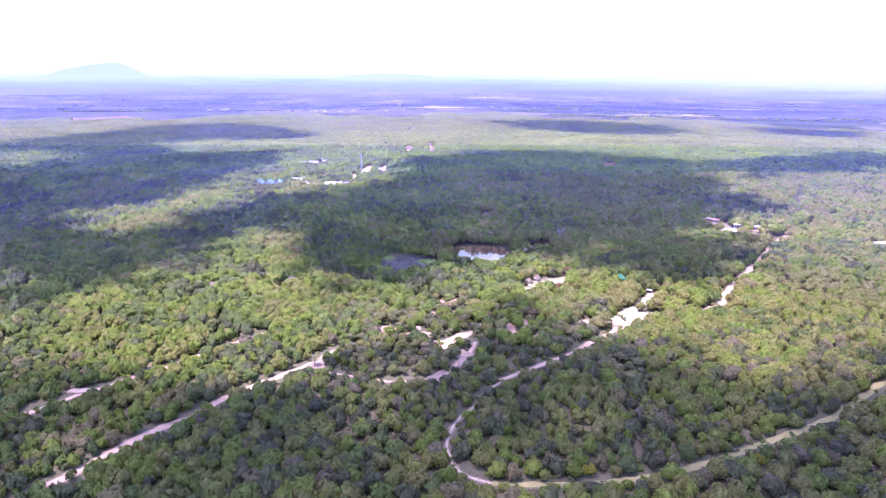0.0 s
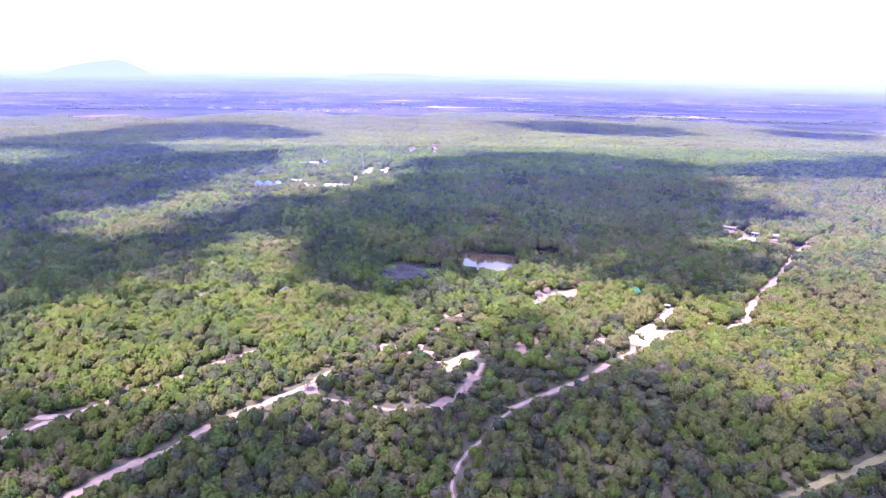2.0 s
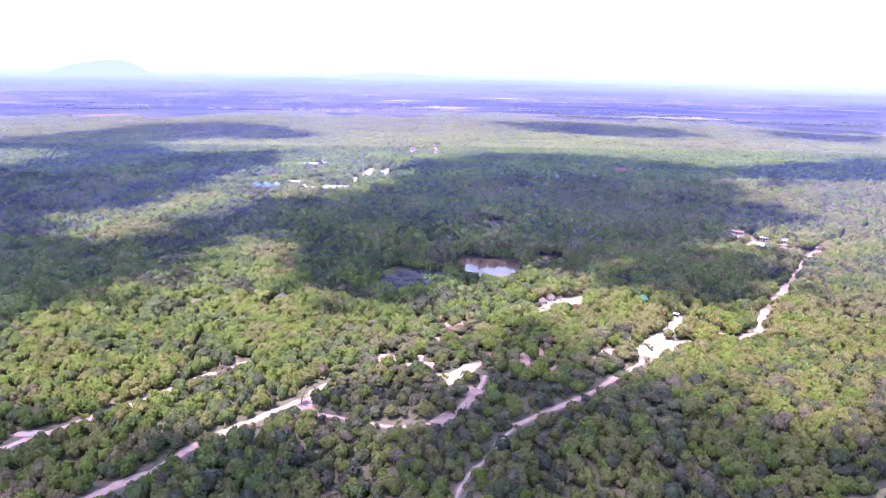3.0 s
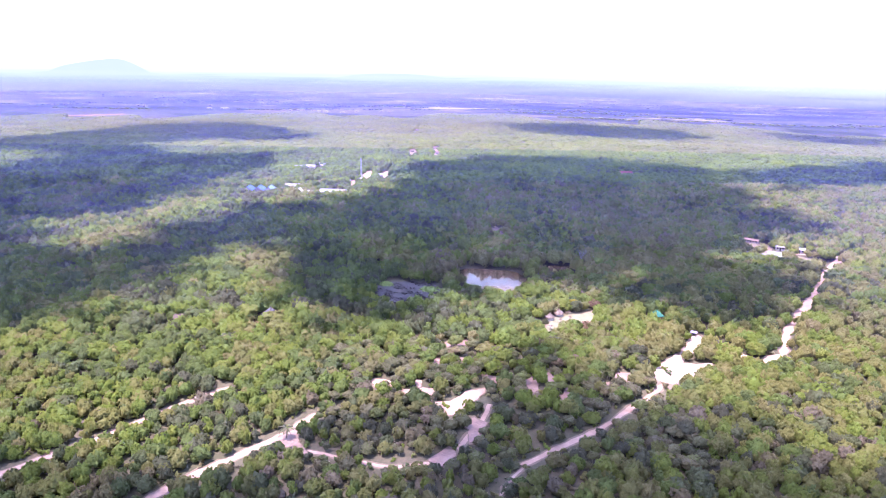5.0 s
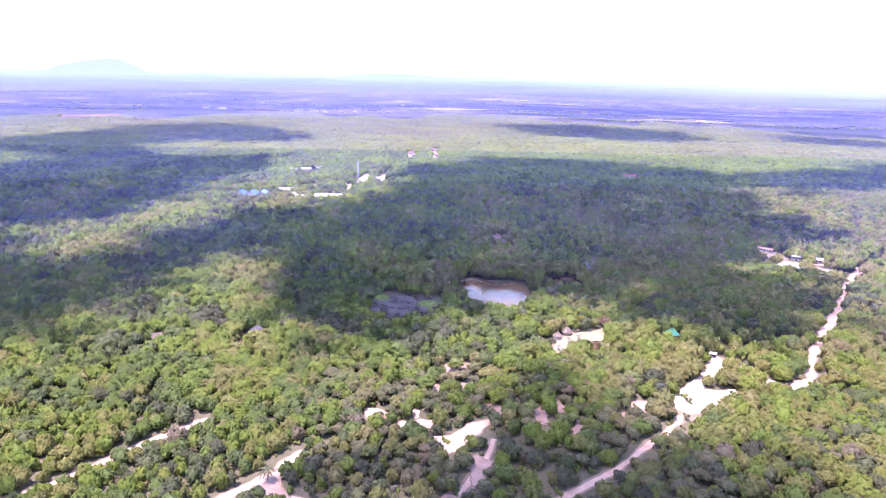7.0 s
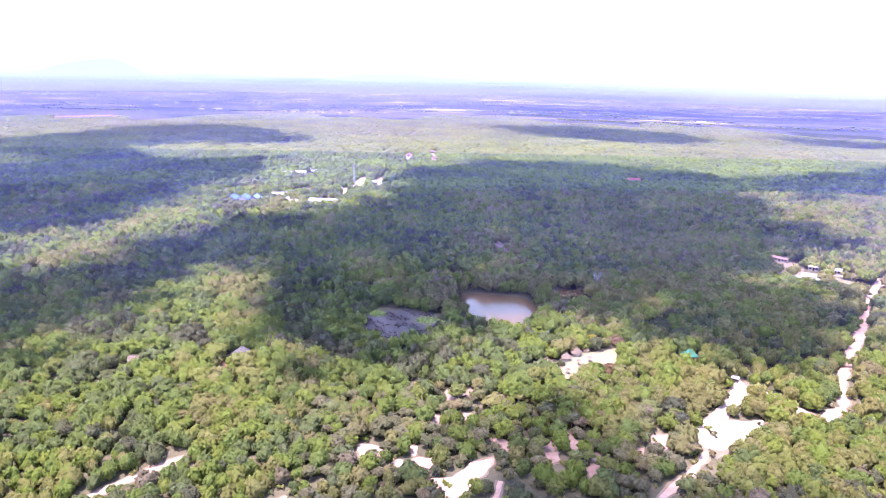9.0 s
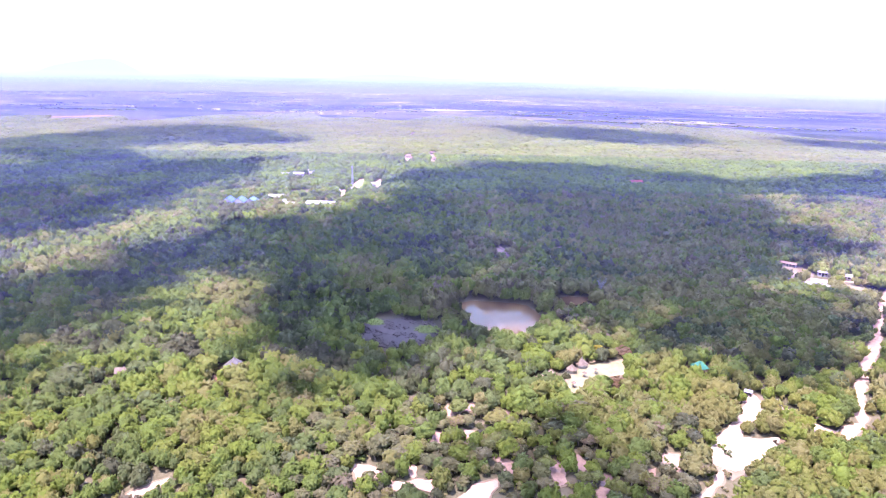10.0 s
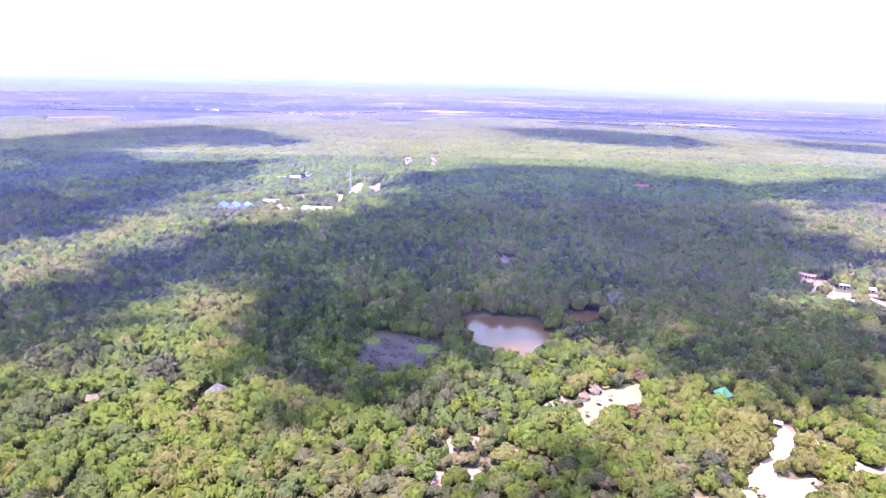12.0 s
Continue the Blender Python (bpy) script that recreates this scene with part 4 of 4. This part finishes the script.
grow("woodland_beside", px, py, rad, rad * 1.1 + rng.uniform(1.5, 3.5, len(px)), far_t, "dense mixed green broadleaf woodland", tint_of(px, py))


# ---- single trees beside the tracks ----
def tree_kind(k):
    """One of a few broadleaf trees of unit size: forked trunk with limbs, and a crown of many clumps."""
    e = thing("tree", 0, 0, 0, "green broadleaf tree with a rounded clumpy crown beside a dirt track", "tree", "trees beside the tracks")
    bm = bmesh.new()
    lean = Vector((rng.uniform(-0.1, 0.1), rng.uniform(-0.1, 0.1), 0))
    fork = Vector((0, 0, 2.6)) + lean * 3
    rod(bm, (0, 0, -0.1), fork, 0.20, 0.13, 7)
    for i in range(4):
        a = i * 1.57 + rng.uniform(-0.4, 0.4)
        out = Vector((math.cos(a), math.sin(a), 0))
        tip = fork + out * rng.uniform(1.1, 1.7) + Vector((0, 0, rng.uniform(1.3, 2.2)))
        rod(bm, fork - Vector((0, 0, 0.15)), tip, 0.10, 0.05, 5)
        rod(bm, tip, tip + out * 0.6 + Vector((0, 0, 0.9)), 0.05, 0.02, 4)
    part("trunk", bm, M_BARK, e, "forked grey-brown trunk")
    V, F, n = [], [], 0
    lobes = [(0, 0, 0, 1.0)] + [(0.55 * math.cos(q), 0.55 * math.sin(q), rng.uniform(-0.25, 0.1), rng.uniform(0.5, 0.72)) for q in (rng.uniform(0, 6.28), rng.uniform(0, 6.28))]
    for lx, ly, lz, ls in lobes:
        tv, tf = leafy_template(int(110 * ls), 3, 0.17 / ls ** 0.5, 0.86, 5, 0.9)
        V.append(tv * ls * (0.8, 0.8, 0.8) + (lx, ly, lz + 0.2))
        F.append(tf + n)
        n += len(tv)
    v = np.concatenate(V) * (3.1, 3.1, 2.7) + (0, 0, 2.6)
    crown = link_mesh("crown", v, np.concatenate(F), M_LEAF_NEAR, False, e)
    return e


kinds = [tree_kind(k) for k in range(6)]
for i, (x, y, r, h) in enumerate(HERO_TREES):
    m = pose(x, y, 0, 0, 0, float(rng.uniform(0, 360)))
    if i < len(kinds):
        ob = kinds[i]
    else:
        ob = copy_thing(kinds[i % len(kinds)], m)
    s = r / 2.9
    ob.matrix_basis = m @ Matrix.Diagonal((s, s, h / 7.0, 1))


# ---- buildings ----
def gable_house(name, x, y, turn, w, d, wall_h, rise, roof_mat, label, group="", doors=1, windows=2):
    """A small house: walls with a base, a gabled roof with overhang, ridge, door and windows."""
    e = thing(name, x, y, turn, label, "house", group)
    part("wall", boxed(-w / 2, -d / 2, -0.1, w / 2, d / 2, wall_h, bevel=0.05), M_WALL, e)
    bm = bmesh.new()
    o, t = 0.6, 0.16
    prof = [(-d / 2 - o, wall_h - 0.15), (0, wall_h + rise), (d / 2 + o, wall_h - 0.15)]
    vs = []
    for sx in (-w / 2 - o, w / 2 + o):
        vs.append([bm.verts.new((sx, yy, zz + up)) for up in (0.02, t) for yy, zz in prof])
    a, b = vs
    for k in (0, 1):
        bm.faces.new((a[k], a[k + 1], b[k + 1], b[k]))
        bm.faces.new((a[3 + k], b[3 + k], b[4 + k], a[4 + k]))
    for k in (0, 2):
        bm.faces.new((a[k], b[k], b[3 + k], a[3 + k]))
    for s in (a, b):
        bm.faces.new((s[0], s[3], s[4], s[1]))
        bm.faces.new((s[1], s[4], s[5], s[2]))
    part("roof", bm, roof_mat, e)
    bm = bmesh.new()
    for sx in (-w / 2, w / 2):
        f = [bm.verts.new((sx, yy, zz)) for yy, zz in ((-d / 2, wall_h), (d / 2, wall_h), (0, wall_h + rise))]
        bm.faces.new(f)
    part("gable", bm, M_WALL, e)
    part("ridge", rod(bmesh.new(), (-w / 2 - o, 0, wall_h + rise + t), (w / 2 + o, 0, wall_h + rise + t), 0.14, 0.14, 6), roof_mat, e)
    n = doors + windows
    for i in range(n):
        cx = -w / 2 + w * (i + 0.5) / n
        if i == n // 2 and doors:
            part("door", boxed(cx - 0.5, -d / 2 - 0.06, 0, cx + 0.5, -d / 2 + 0.02, 2.05, bevel=0.02), M_DARK, e, "dark doorway")
        else:
            wd = part("window", boxed(cx - 0.6, -d / 2 - 0.05, 0.95, cx + 0.6, -d / 2 + 0.02, 2.0, bevel=0.02), M_DARK, e, "dark window pane")
            part("sill", boxed(cx - 0.7, -d / 2 - 0.12, 0.87, cx + 0.7, -d / 2 + 0.02, 0.945), M_WALL, wd)
    return e


def pavilion(name, x, y, turn, size, eave, rise, roof_mat, label, category):
    """An open shelter: four posts, beams, and a four-sided roof with an overhang."""
    e = thing(name, x, y, turn, label, category)
    h = size / 2
    for sx in (-1, 1):
        for sy in (-1, 1):
            part("post", rod(bmesh.new(), (sx * h * 0.82, sy * h * 0.82, -0.1), (sx * h * 0.82, sy * h * 0.82, eave), 0.11, 0.09, 8), M_BARK, e)
    part("floor_slab", boxed(-h, -h, -0.05, h, h, 0.15, bevel=0.04), M_WALL, e)
    part("back_wall", boxed(-h * 0.8, h * 0.74, 0.15, h * 0.8, h * 0.8, eave * 0.9), M_DARK, e)
    bm = bmesh.new()
    low = [bm.verts.new((sx * h * 1.18, sy * h * 1.18, eave - 0.15)) for sx, sy in ((-1, -1), (1, -1), (1, 1), (-1, 1))]
    rim = [bm.verts.new((v.co.x, v.co.y, eave)) for v in low]
    top = [bm.verts.new((sx * 0.15, sy * 0.15, eave + rise)) for sx, sy in ((-1, -1), (1, -1), (1, 1), (-1, 1))]
    for i in range(4):
        j = (i + 1) % 4
        bm.faces.new((low[i], low[j], rim[j], rim[i]))
        bm.faces.new((rim[i], rim[j], top[j], top[i]))
    bm.faces.new(top)
    bm.faces.new(low)
    part("roof", bm, roof_mat, e)
    part("finial", rod(bmesh.new(), (0, 0, eave + rise - 0.1), (0, 0, eave + rise + 0.35), 0.14, 0.05, 6), roof_mat, e)
    return e


def round_hut(name, x, y, radius, wall_h, rise, thatch, label):
    """A round hut with a shaggy cone of thatch in several courses."""
    e = thing(name, x, y, float(rng.uniform(0, 360)), label, "hut")
    bm = bmesh.new()
    bmesh.ops.create_cone(bm, cap_ends=True, segments=20, radius1=radius * 0.8, radius2=radius * 0.8, depth=wall_h + 0.1,
                          matrix=Matrix.Translation((0, 0, wall_h / 2 - 0.05)))
    part("wall", bm, M_WALL, e)
    part("door", boxed(-0.45, -radius * 0.82, 0, 0.45, -radius * 0.74, 1.95), M_DARK, e, "dark doorway")
    courses = 5
    for k in range(courses):
        r0, r1 = radius * (1.08 - k / courses * 1.0), radius * (1.0 - (k + 1) / courses * 0.98)
        z0, z1 = wall_h - 0.35 + rise * k / courses, wall_h - 0.2 + rise * (k + 1) / courses
        n = 26
        v, f = [], []
        for i in range(n):
            a = 2 * math.pi * i / n
            w = 1 + 0.05 * math.sin(7 * a + k) + 0.03 * rng.standard_normal()
            v += [(r0 * w * math.cos(a), r0 * w * math.sin(a), z0 + 0.05 * rng.standard_normal()),
                  (r1 * math.cos(a), r1 * math.sin(a), z1), (r0 * 0.9 * math.cos(a), r0 * 0.9 * math.sin(a), z0 - 0.02)]
        for i in range(n):
            j = (i + 1) % n
            f += [(3 * i, 3 * j, 3 * j + 1, 3 * i + 1), (3 * i, 3 * i + 2, 3 * j + 2, 3 * j)]
        link_mesh("thatch_course", v, f, thatch, False, e)
    part("roof_cap", rod(bmesh.new(), (0, 0, wall_h + rise - 0.25), (0, 0, wall_h + rise + 0.2), 0.35, 0.1, 8), thatch, e)
    return e


def rock(x, y, size, label="pale weathered boulder among bushes"):
    bm = bmesh.new()
    bmesh.ops.create_icosphere(bm, subdivisions=3, radius=size)
    q = rng.uniform(0, 50)
    for v in bm.verts:
        v.co *= 1 + 0.35 * noise.noise(v.co / size * 0.9 + Vector((q, q, 0)))
        v.co.z = v.co.z * 0.55 + size * 0.2
    ob = part("boulder", bm, M_ROCK, None, label)
    ob.matrix_basis = pose(x, y, 0, 0, 0, 0)
    return tagged(ob, label, "rock", "boulders")


pavilion("gazebo", 97, 321, 12, 4.4, 3.0, 2.3, M_TEAL, "small open gazebo with a bright teal roof", "gazebo")
pavilion("red_shelter", 145, 381, 30, 4.6, 2.8, 1.7, M_RED, "small shelter with a red roof among trees", "shelter")
round_hut("thatched_hut", -83, 322, 4.0, 2.0, 3.2, M_THATCH, "large round hut with weathered silver-grey thatch")
gable_house("cottage", -122, 316, 15, 5.0, 3.6, 2.4, 1.1, M_BROWN, "small pinkish cottage with a thatched roof among trees", doors=1, windows=1)
gable_house("compound_house", 206, 423, -38, 11, 5, 2.8, 1.2, M_WHITE, "long white-roofed house in a sandy yard", "compound houses", 1, 4)
gable_house("compound_house", 212, 431, -30, 7, 5, 2.6, 1.1, M_WHITE, "white-roofed house behind a longer one", "compound houses")
gable_house("compound_house", 226, 450, -24, 5, 4, 2.5, 1.1, M_WHITE, "small white-roofed house in a sandy yard", "compound houses")
gable_house("compound_house", 235, 443, -28, 6, 3, 2.3, 1.0, M_WHITE, "small white-roofed house beside a driveway", "compound houses")
gable_house("compound_house", 196, 434, -18, 5, 3, 2.4, 0.8, M_WHITE, "small pale shed at a yard's edge", "compound houses", 1, 1)
gable_house("compound_house", 216, 469, -48, 9, 2.6, 2.0, 0.8, M_PINK, "long low house with a pinkish roof", "compound houses", 1, 4)
gable_house("roadside_house", 293, 391, 8, 11, 6, 2.8, 1.3, M_WHITE, "white-roofed house in woodland")
for dx, mat in ((-10, M_BLUE), (0, M_BLUE), (10, M_PALEBLUE)):
    gable_house("village_hall", -173 + dx, 638, 90, 12, 9.0, 3.8, 3.2, mat, "village hall with a blue metal gable roof", "village halls", 1, 2)
gable_house("village_house", -147, 663, 12, 13, 8, 3.4, 2.0, M_WHITE, "large white-roofed village house", "village houses", 1, 4)
gable_house("village_house", -137, 641, 60, 7, 6, 3.2, 1.6, M_WHITE, "small white-roofed village house", "village houses")
gable_house("village_school", -105, 634, -5, 18, 8, 3.6, 2.0, M_LILAC, "long pale lilac-roofed school building", "village houses", 2, 8)
gable_house("village_house", -126, 630, -5, 10, 7, 3.2, 1.8, M_WALL, "plain pinkish-roofed village house", "village houses")
gable_house("village_house", -94, 632, 30, 8, 8, 3.6, 2.0, M_LILAC, "village house with a lilac-grey roof", "village houses")
for x, y, w, t in ((-170, 800, 14, 5), (-156, 806, 16, -4), (-142, 818, 12, 8), (-150, 830, 18, 3), (-98, 700, 8, 20), (-66, 742, 7, 0),
                   (-84, 712, 7, 40), (-108, 690, 8, 15), (-121, 672, 9, -10)):
    roof, tone = ((M_WHITE, "white"), (M_LILAC, "lilac-grey"), (M_PINK, "pinkish"))[(int(-x) + w) % 3]
    gable_house("village_house", x, y, t, w * 0.7, 6, 3.2, 1.5, roof, tone + "-roofed village house among trees", "village houses")
gable_house("red_roof_house", 220, 782, 5, 16, 8, 3.0, 1.8, M_RED, "red-roofed house in dense woodland")
for x, y in ((-38, 990), (-4, 1035), (0, 968), (-42, 1372), (-75, 1190)):
    gable_house("hill_house", x, y, float(rng.uniform(-30, 30)), 6, 5, 3.0, 1.4, M_PINK, "small pinkish house on a wooded rise", "hill houses")
pavilion("carport", 107.5, 303.5, -35, 2.4, 1.9, 0.2, M_LILAC, "low pale grey-roofed car shelter under dark trees", "carport")
round_hut("lodge_hut", 52, 326, 2.4, 2.0, 2.0, M_BROWN, "small thatched lodge hut beside a pale lawn")
round_hut("lodge_hut", 47, 321, 2.0, 2.0, 1.7, M_BROWN, "small reddish thatched hut beside a terrace")
round_hut("lodge_hut", 69, 353, 2.4, 2.0, 2.0, M_BROWN, "thatched hut at the end of a bare path")


def parasol(x, y):
    """A sunshade over a low table."""
    e = thing("sunshade", x, y, 0, "small dark thatch sunshade on a pale terrace", "sunshade", "terrace sunshades")
    part("pole", rod(bmesh.new(), (0, 0, 0), (0, 0, 2.3), 0.06, 0.05, 6), M_BARK, e)
    bm = bmesh.new()
    bmesh.ops.create_cone(bm, cap_ends=True, segments=10, radius1=1.1, radius2=0.08, depth=0.6, matrix=Matrix.Translation((0, 0, 2.35)))
    part("canopy", bm, M_BROWN, e)
    part("table", boxed(-0.6, -0.6, 0.68, 0.6, 0.6, 0.75, bevel=0.02), M_BARK, e)


for x, y in ((51, 317), (45, 309), (51, 306), (56, 320)):
    parasol(x, y)
for x, y, s in ((-60, 280, 1.4), (-58, 279, 1.0), (-60, 384, 1.3), (48, 338, 1.0), (56, 342, 0.9), (-5, 296, 0.7), (90, 306, 0.8)):
    rock(x, y, s)


def mast(x, y, height):
    """A three-legged lattice mast with rungs, braces and antennas."""
    e = thing("radio_mast", x, y, 10, "tall grey steel lattice mast in a village", "mast")
    legs = [(math.cos(a), math.sin(a)) for a in (0.5, 2.6, 4.7)]
    w0, w1 = 1.5, 0.5
    for lx, ly in legs:
        part("leg", rod(bmesh.new(), (lx * w0, ly * w0, -0.2), (lx * w1, ly * w1, height), 0.17, 0.12, 5), M_STEEL, e)
    n = 12
    for k in range(n):
        za, zb = height * k / n, height * (k + 1) / n
        wa, wb = w0 + (w1 - w0) * k / n, w0 + (w1 - w0) * (k + 1) / n
        bm = bmesh.new()
        for (ax, ay), (bx, by) in zip(legs, legs[1:] + legs[:1]):
            rod(bm, (ax * wa, ay * wa, za), (bx * wb, by * wb, zb), 0.1, 0.1, 4)
            rod(bm, (ax * wb, ay * wb, zb), (bx * wb, by * wb, zb), 0.1, 0.1, 4)
        part("brace", bm, M_STEEL, e)
    for k in range(3):
        lx, ly = legs[k]
        part("antenna", boxed(lx * 0.9 - 0.2, ly * 0.9 - 0.2, height - 2.4, lx * 0.9 + 0.2, ly * 0.9 + 0.2, height - 0.3), M_WHITE, e)
    return e


mast(-88, 745, 21)


# ---- single trees of their own colour ----
def lone_tree(x, y, radius, height, material, label, trunk=True, lobes=5):
    e = thing("tree", x, y, float(rng.uniform(0, 360)), label, "tree")
    part("trunk", rod(bmesh.new(), (0, 0, -0.1), (0, 0, height * 0.6), 0.06 * radius + 0.05, 0.05, 7), M_BARK, e)
    tv, tf = leafy_template(150, 5, 0.15, 0.72, lobes)
    low = height * (0.3 if trunk else 0.02)
    link_mesh("crown", tv * (radius * 0.95, radius * 0.95, (height - low) / 1.45) + (0, 0, low), tf, material, False, e)
    return e


lone_tree(61, 336, 3.4, 6.0, M_YELLOW, "round yellow-leaved tree beside a bare path")
lone_tree(62, 311, 3.6, 4.6, M_RUST, "low rusty-brown leaved tree at a lawn's edge")
lone_tree(41, 314, 1.6, 2.6, M_LIME, "clipped round lime-green bush on a terrace", False, 0)
lone_tree(44, 317, 1.9, 3.2, M_LEAF_NEAR, "clipped round green bush on a terrace", False, 0)
for x, y, r, h in ((34, 336, 4.2, 7.5), (40, 342, 4.0, 7.0), (30, 330, 3.6, 6.5), (46, 338, 3.4, 6.5), (38, 331, 3.2, 6.0)):
    lone_tree(x, y, r, h, M_LIME, "bright lime-green broadleaf tree near a pond")
lone_tree(37, 150, 2.0, 4.5, M_YELLOW, "small yellow-leaved tree beside a grassy track")
lone_tree(88, 154, 1.9, 4.5, M_YELLOW, "small yellow-leaved tree beside a grassy track")
lone_tree(53, 167, 1.7, 5.2, M_LIME, "small lime-green tree in dense woodland")
lone_tree(72, 336, 3.6, 5.6, M_RUST, "ochre-leaved tree beside a thatched hut")


def bare_tree(x, y, height):
    """A leafless grey tree of forking branches."""
    e = thing("bare_tree", x, y, 0, "leafless pale grey tree beside water", "tree")
    bm = bmesh.new()
    rod(bm, (0, 0, -0.1), (0, 0, height * 0.35), 0.22, 0.16, 7)
    part("trunk", bm, M_STEEL, e)
    for i in range(7):
        a = i * 0.9
        bm = bmesh.new()
        p = Vector((0, 0, height * rng.uniform(0.28, 0.36)))
        d = Vector((math.cos(a) * 0.5, math.sin(a) * 0.5, 1)).normalized()
        q = p + d * height * 0.38
        rod(bm, p, q, 0.12, 0.07, 5)
        for k in range(4):
            e2 = (d + Vector(rng.normal(0, 0.45, 3))).normalized()
            r2 = q + e2 * height * rng.uniform(0.2, 0.34)
            rod(bm, q, r2, 0.06, 0.03, 4)
            rod(bm, r2, r2 + (e2 + Vector(rng.normal(0, 0.4, 3))).normalized() * height * 0.12, 0.03, 0.015, 4)
        part("branch", bm, M_STEEL, e)
    return e


bare_tree(83, 413, 9.0)


def palm(x, y, height, spread):
    """A palm: slim ringed trunk and drooping fronds with a keeled blade."""
    e = thing("palm", x, y, float(rng.uniform(0, 360)), "dark green palm with drooping fronds among trees", "palm", "palms")
    bm = bmesh.new()
    for k in range(5):
        rod(bm, (0, 0, height * k / 5 - 0.1), (0, 0, height * (k + 1) / 5), 0.17, 0.13, 7)
    part("trunk", bm, M_BARK, e)
    for i in range(13):
        a, lift = i * 2.4, rng.uniform(0.15, 0.8)
        v, f = [], []
        for k in range(6):
            u = k / 5
            r, z = spread * u, height + spread * (lift * u - 0.75 * u * u)
            w = 0.32 * math.sin(math.pi * min(1, u * 0.9 + 0.1)) + 0.03
            c, s = math.cos(a), math.sin(a)
            for side, drop in ((-1, -0.12), (0, 0), (1, -0.12)):
                v.append((r * c - side * w * s, r * s + side * w * c, z + drop))
            if k:
                b = 3 * k
                f += [(b - 3, b - 2, b + 1, b), (b - 2, b - 1, b + 2, b + 1)]
        link_mesh("frond", v, f, M_LEAF_NEAR, False, e)
    return e


for x, y, h in ((53, 371, 5.5), (57, 374, 6.5), (60, 370, 5.0), (56, 368, 4.5), (-53, 221, 4.2)):
    palm(x, y, h, 2.6)

# ---- homesteads on the far plain ----
first = gable_house("farmhouse", -700, 2150, 0, 9, 7, 3.2, 1.8, M_WHITE, "tiny white-roofed farmhouse on the hazy plain", "far farmhouses", 1, 2)
for cx, cy, n, w in ((-720, 2160, 6, 40), (-470, 2090, 6, 45), (-290, 2050, 7, 60), (-150, 2100, 2, 20), (-980, 2350, 5, 120), (-700, 2600, 5, 200),
                     (450, 2300, 4, 200), (900, 2000, 5, 160), (0, 2500, 4, 250)):
    for i in range(n):
        x, y = cx + float(rng.normal(0, w)), cy + float(rng.normal(0, w * 0.4))
        copy_thing(first, pose(x, y, float(ground_z(x, y)), 0, 0, float(rng.uniform(-40, 40))))
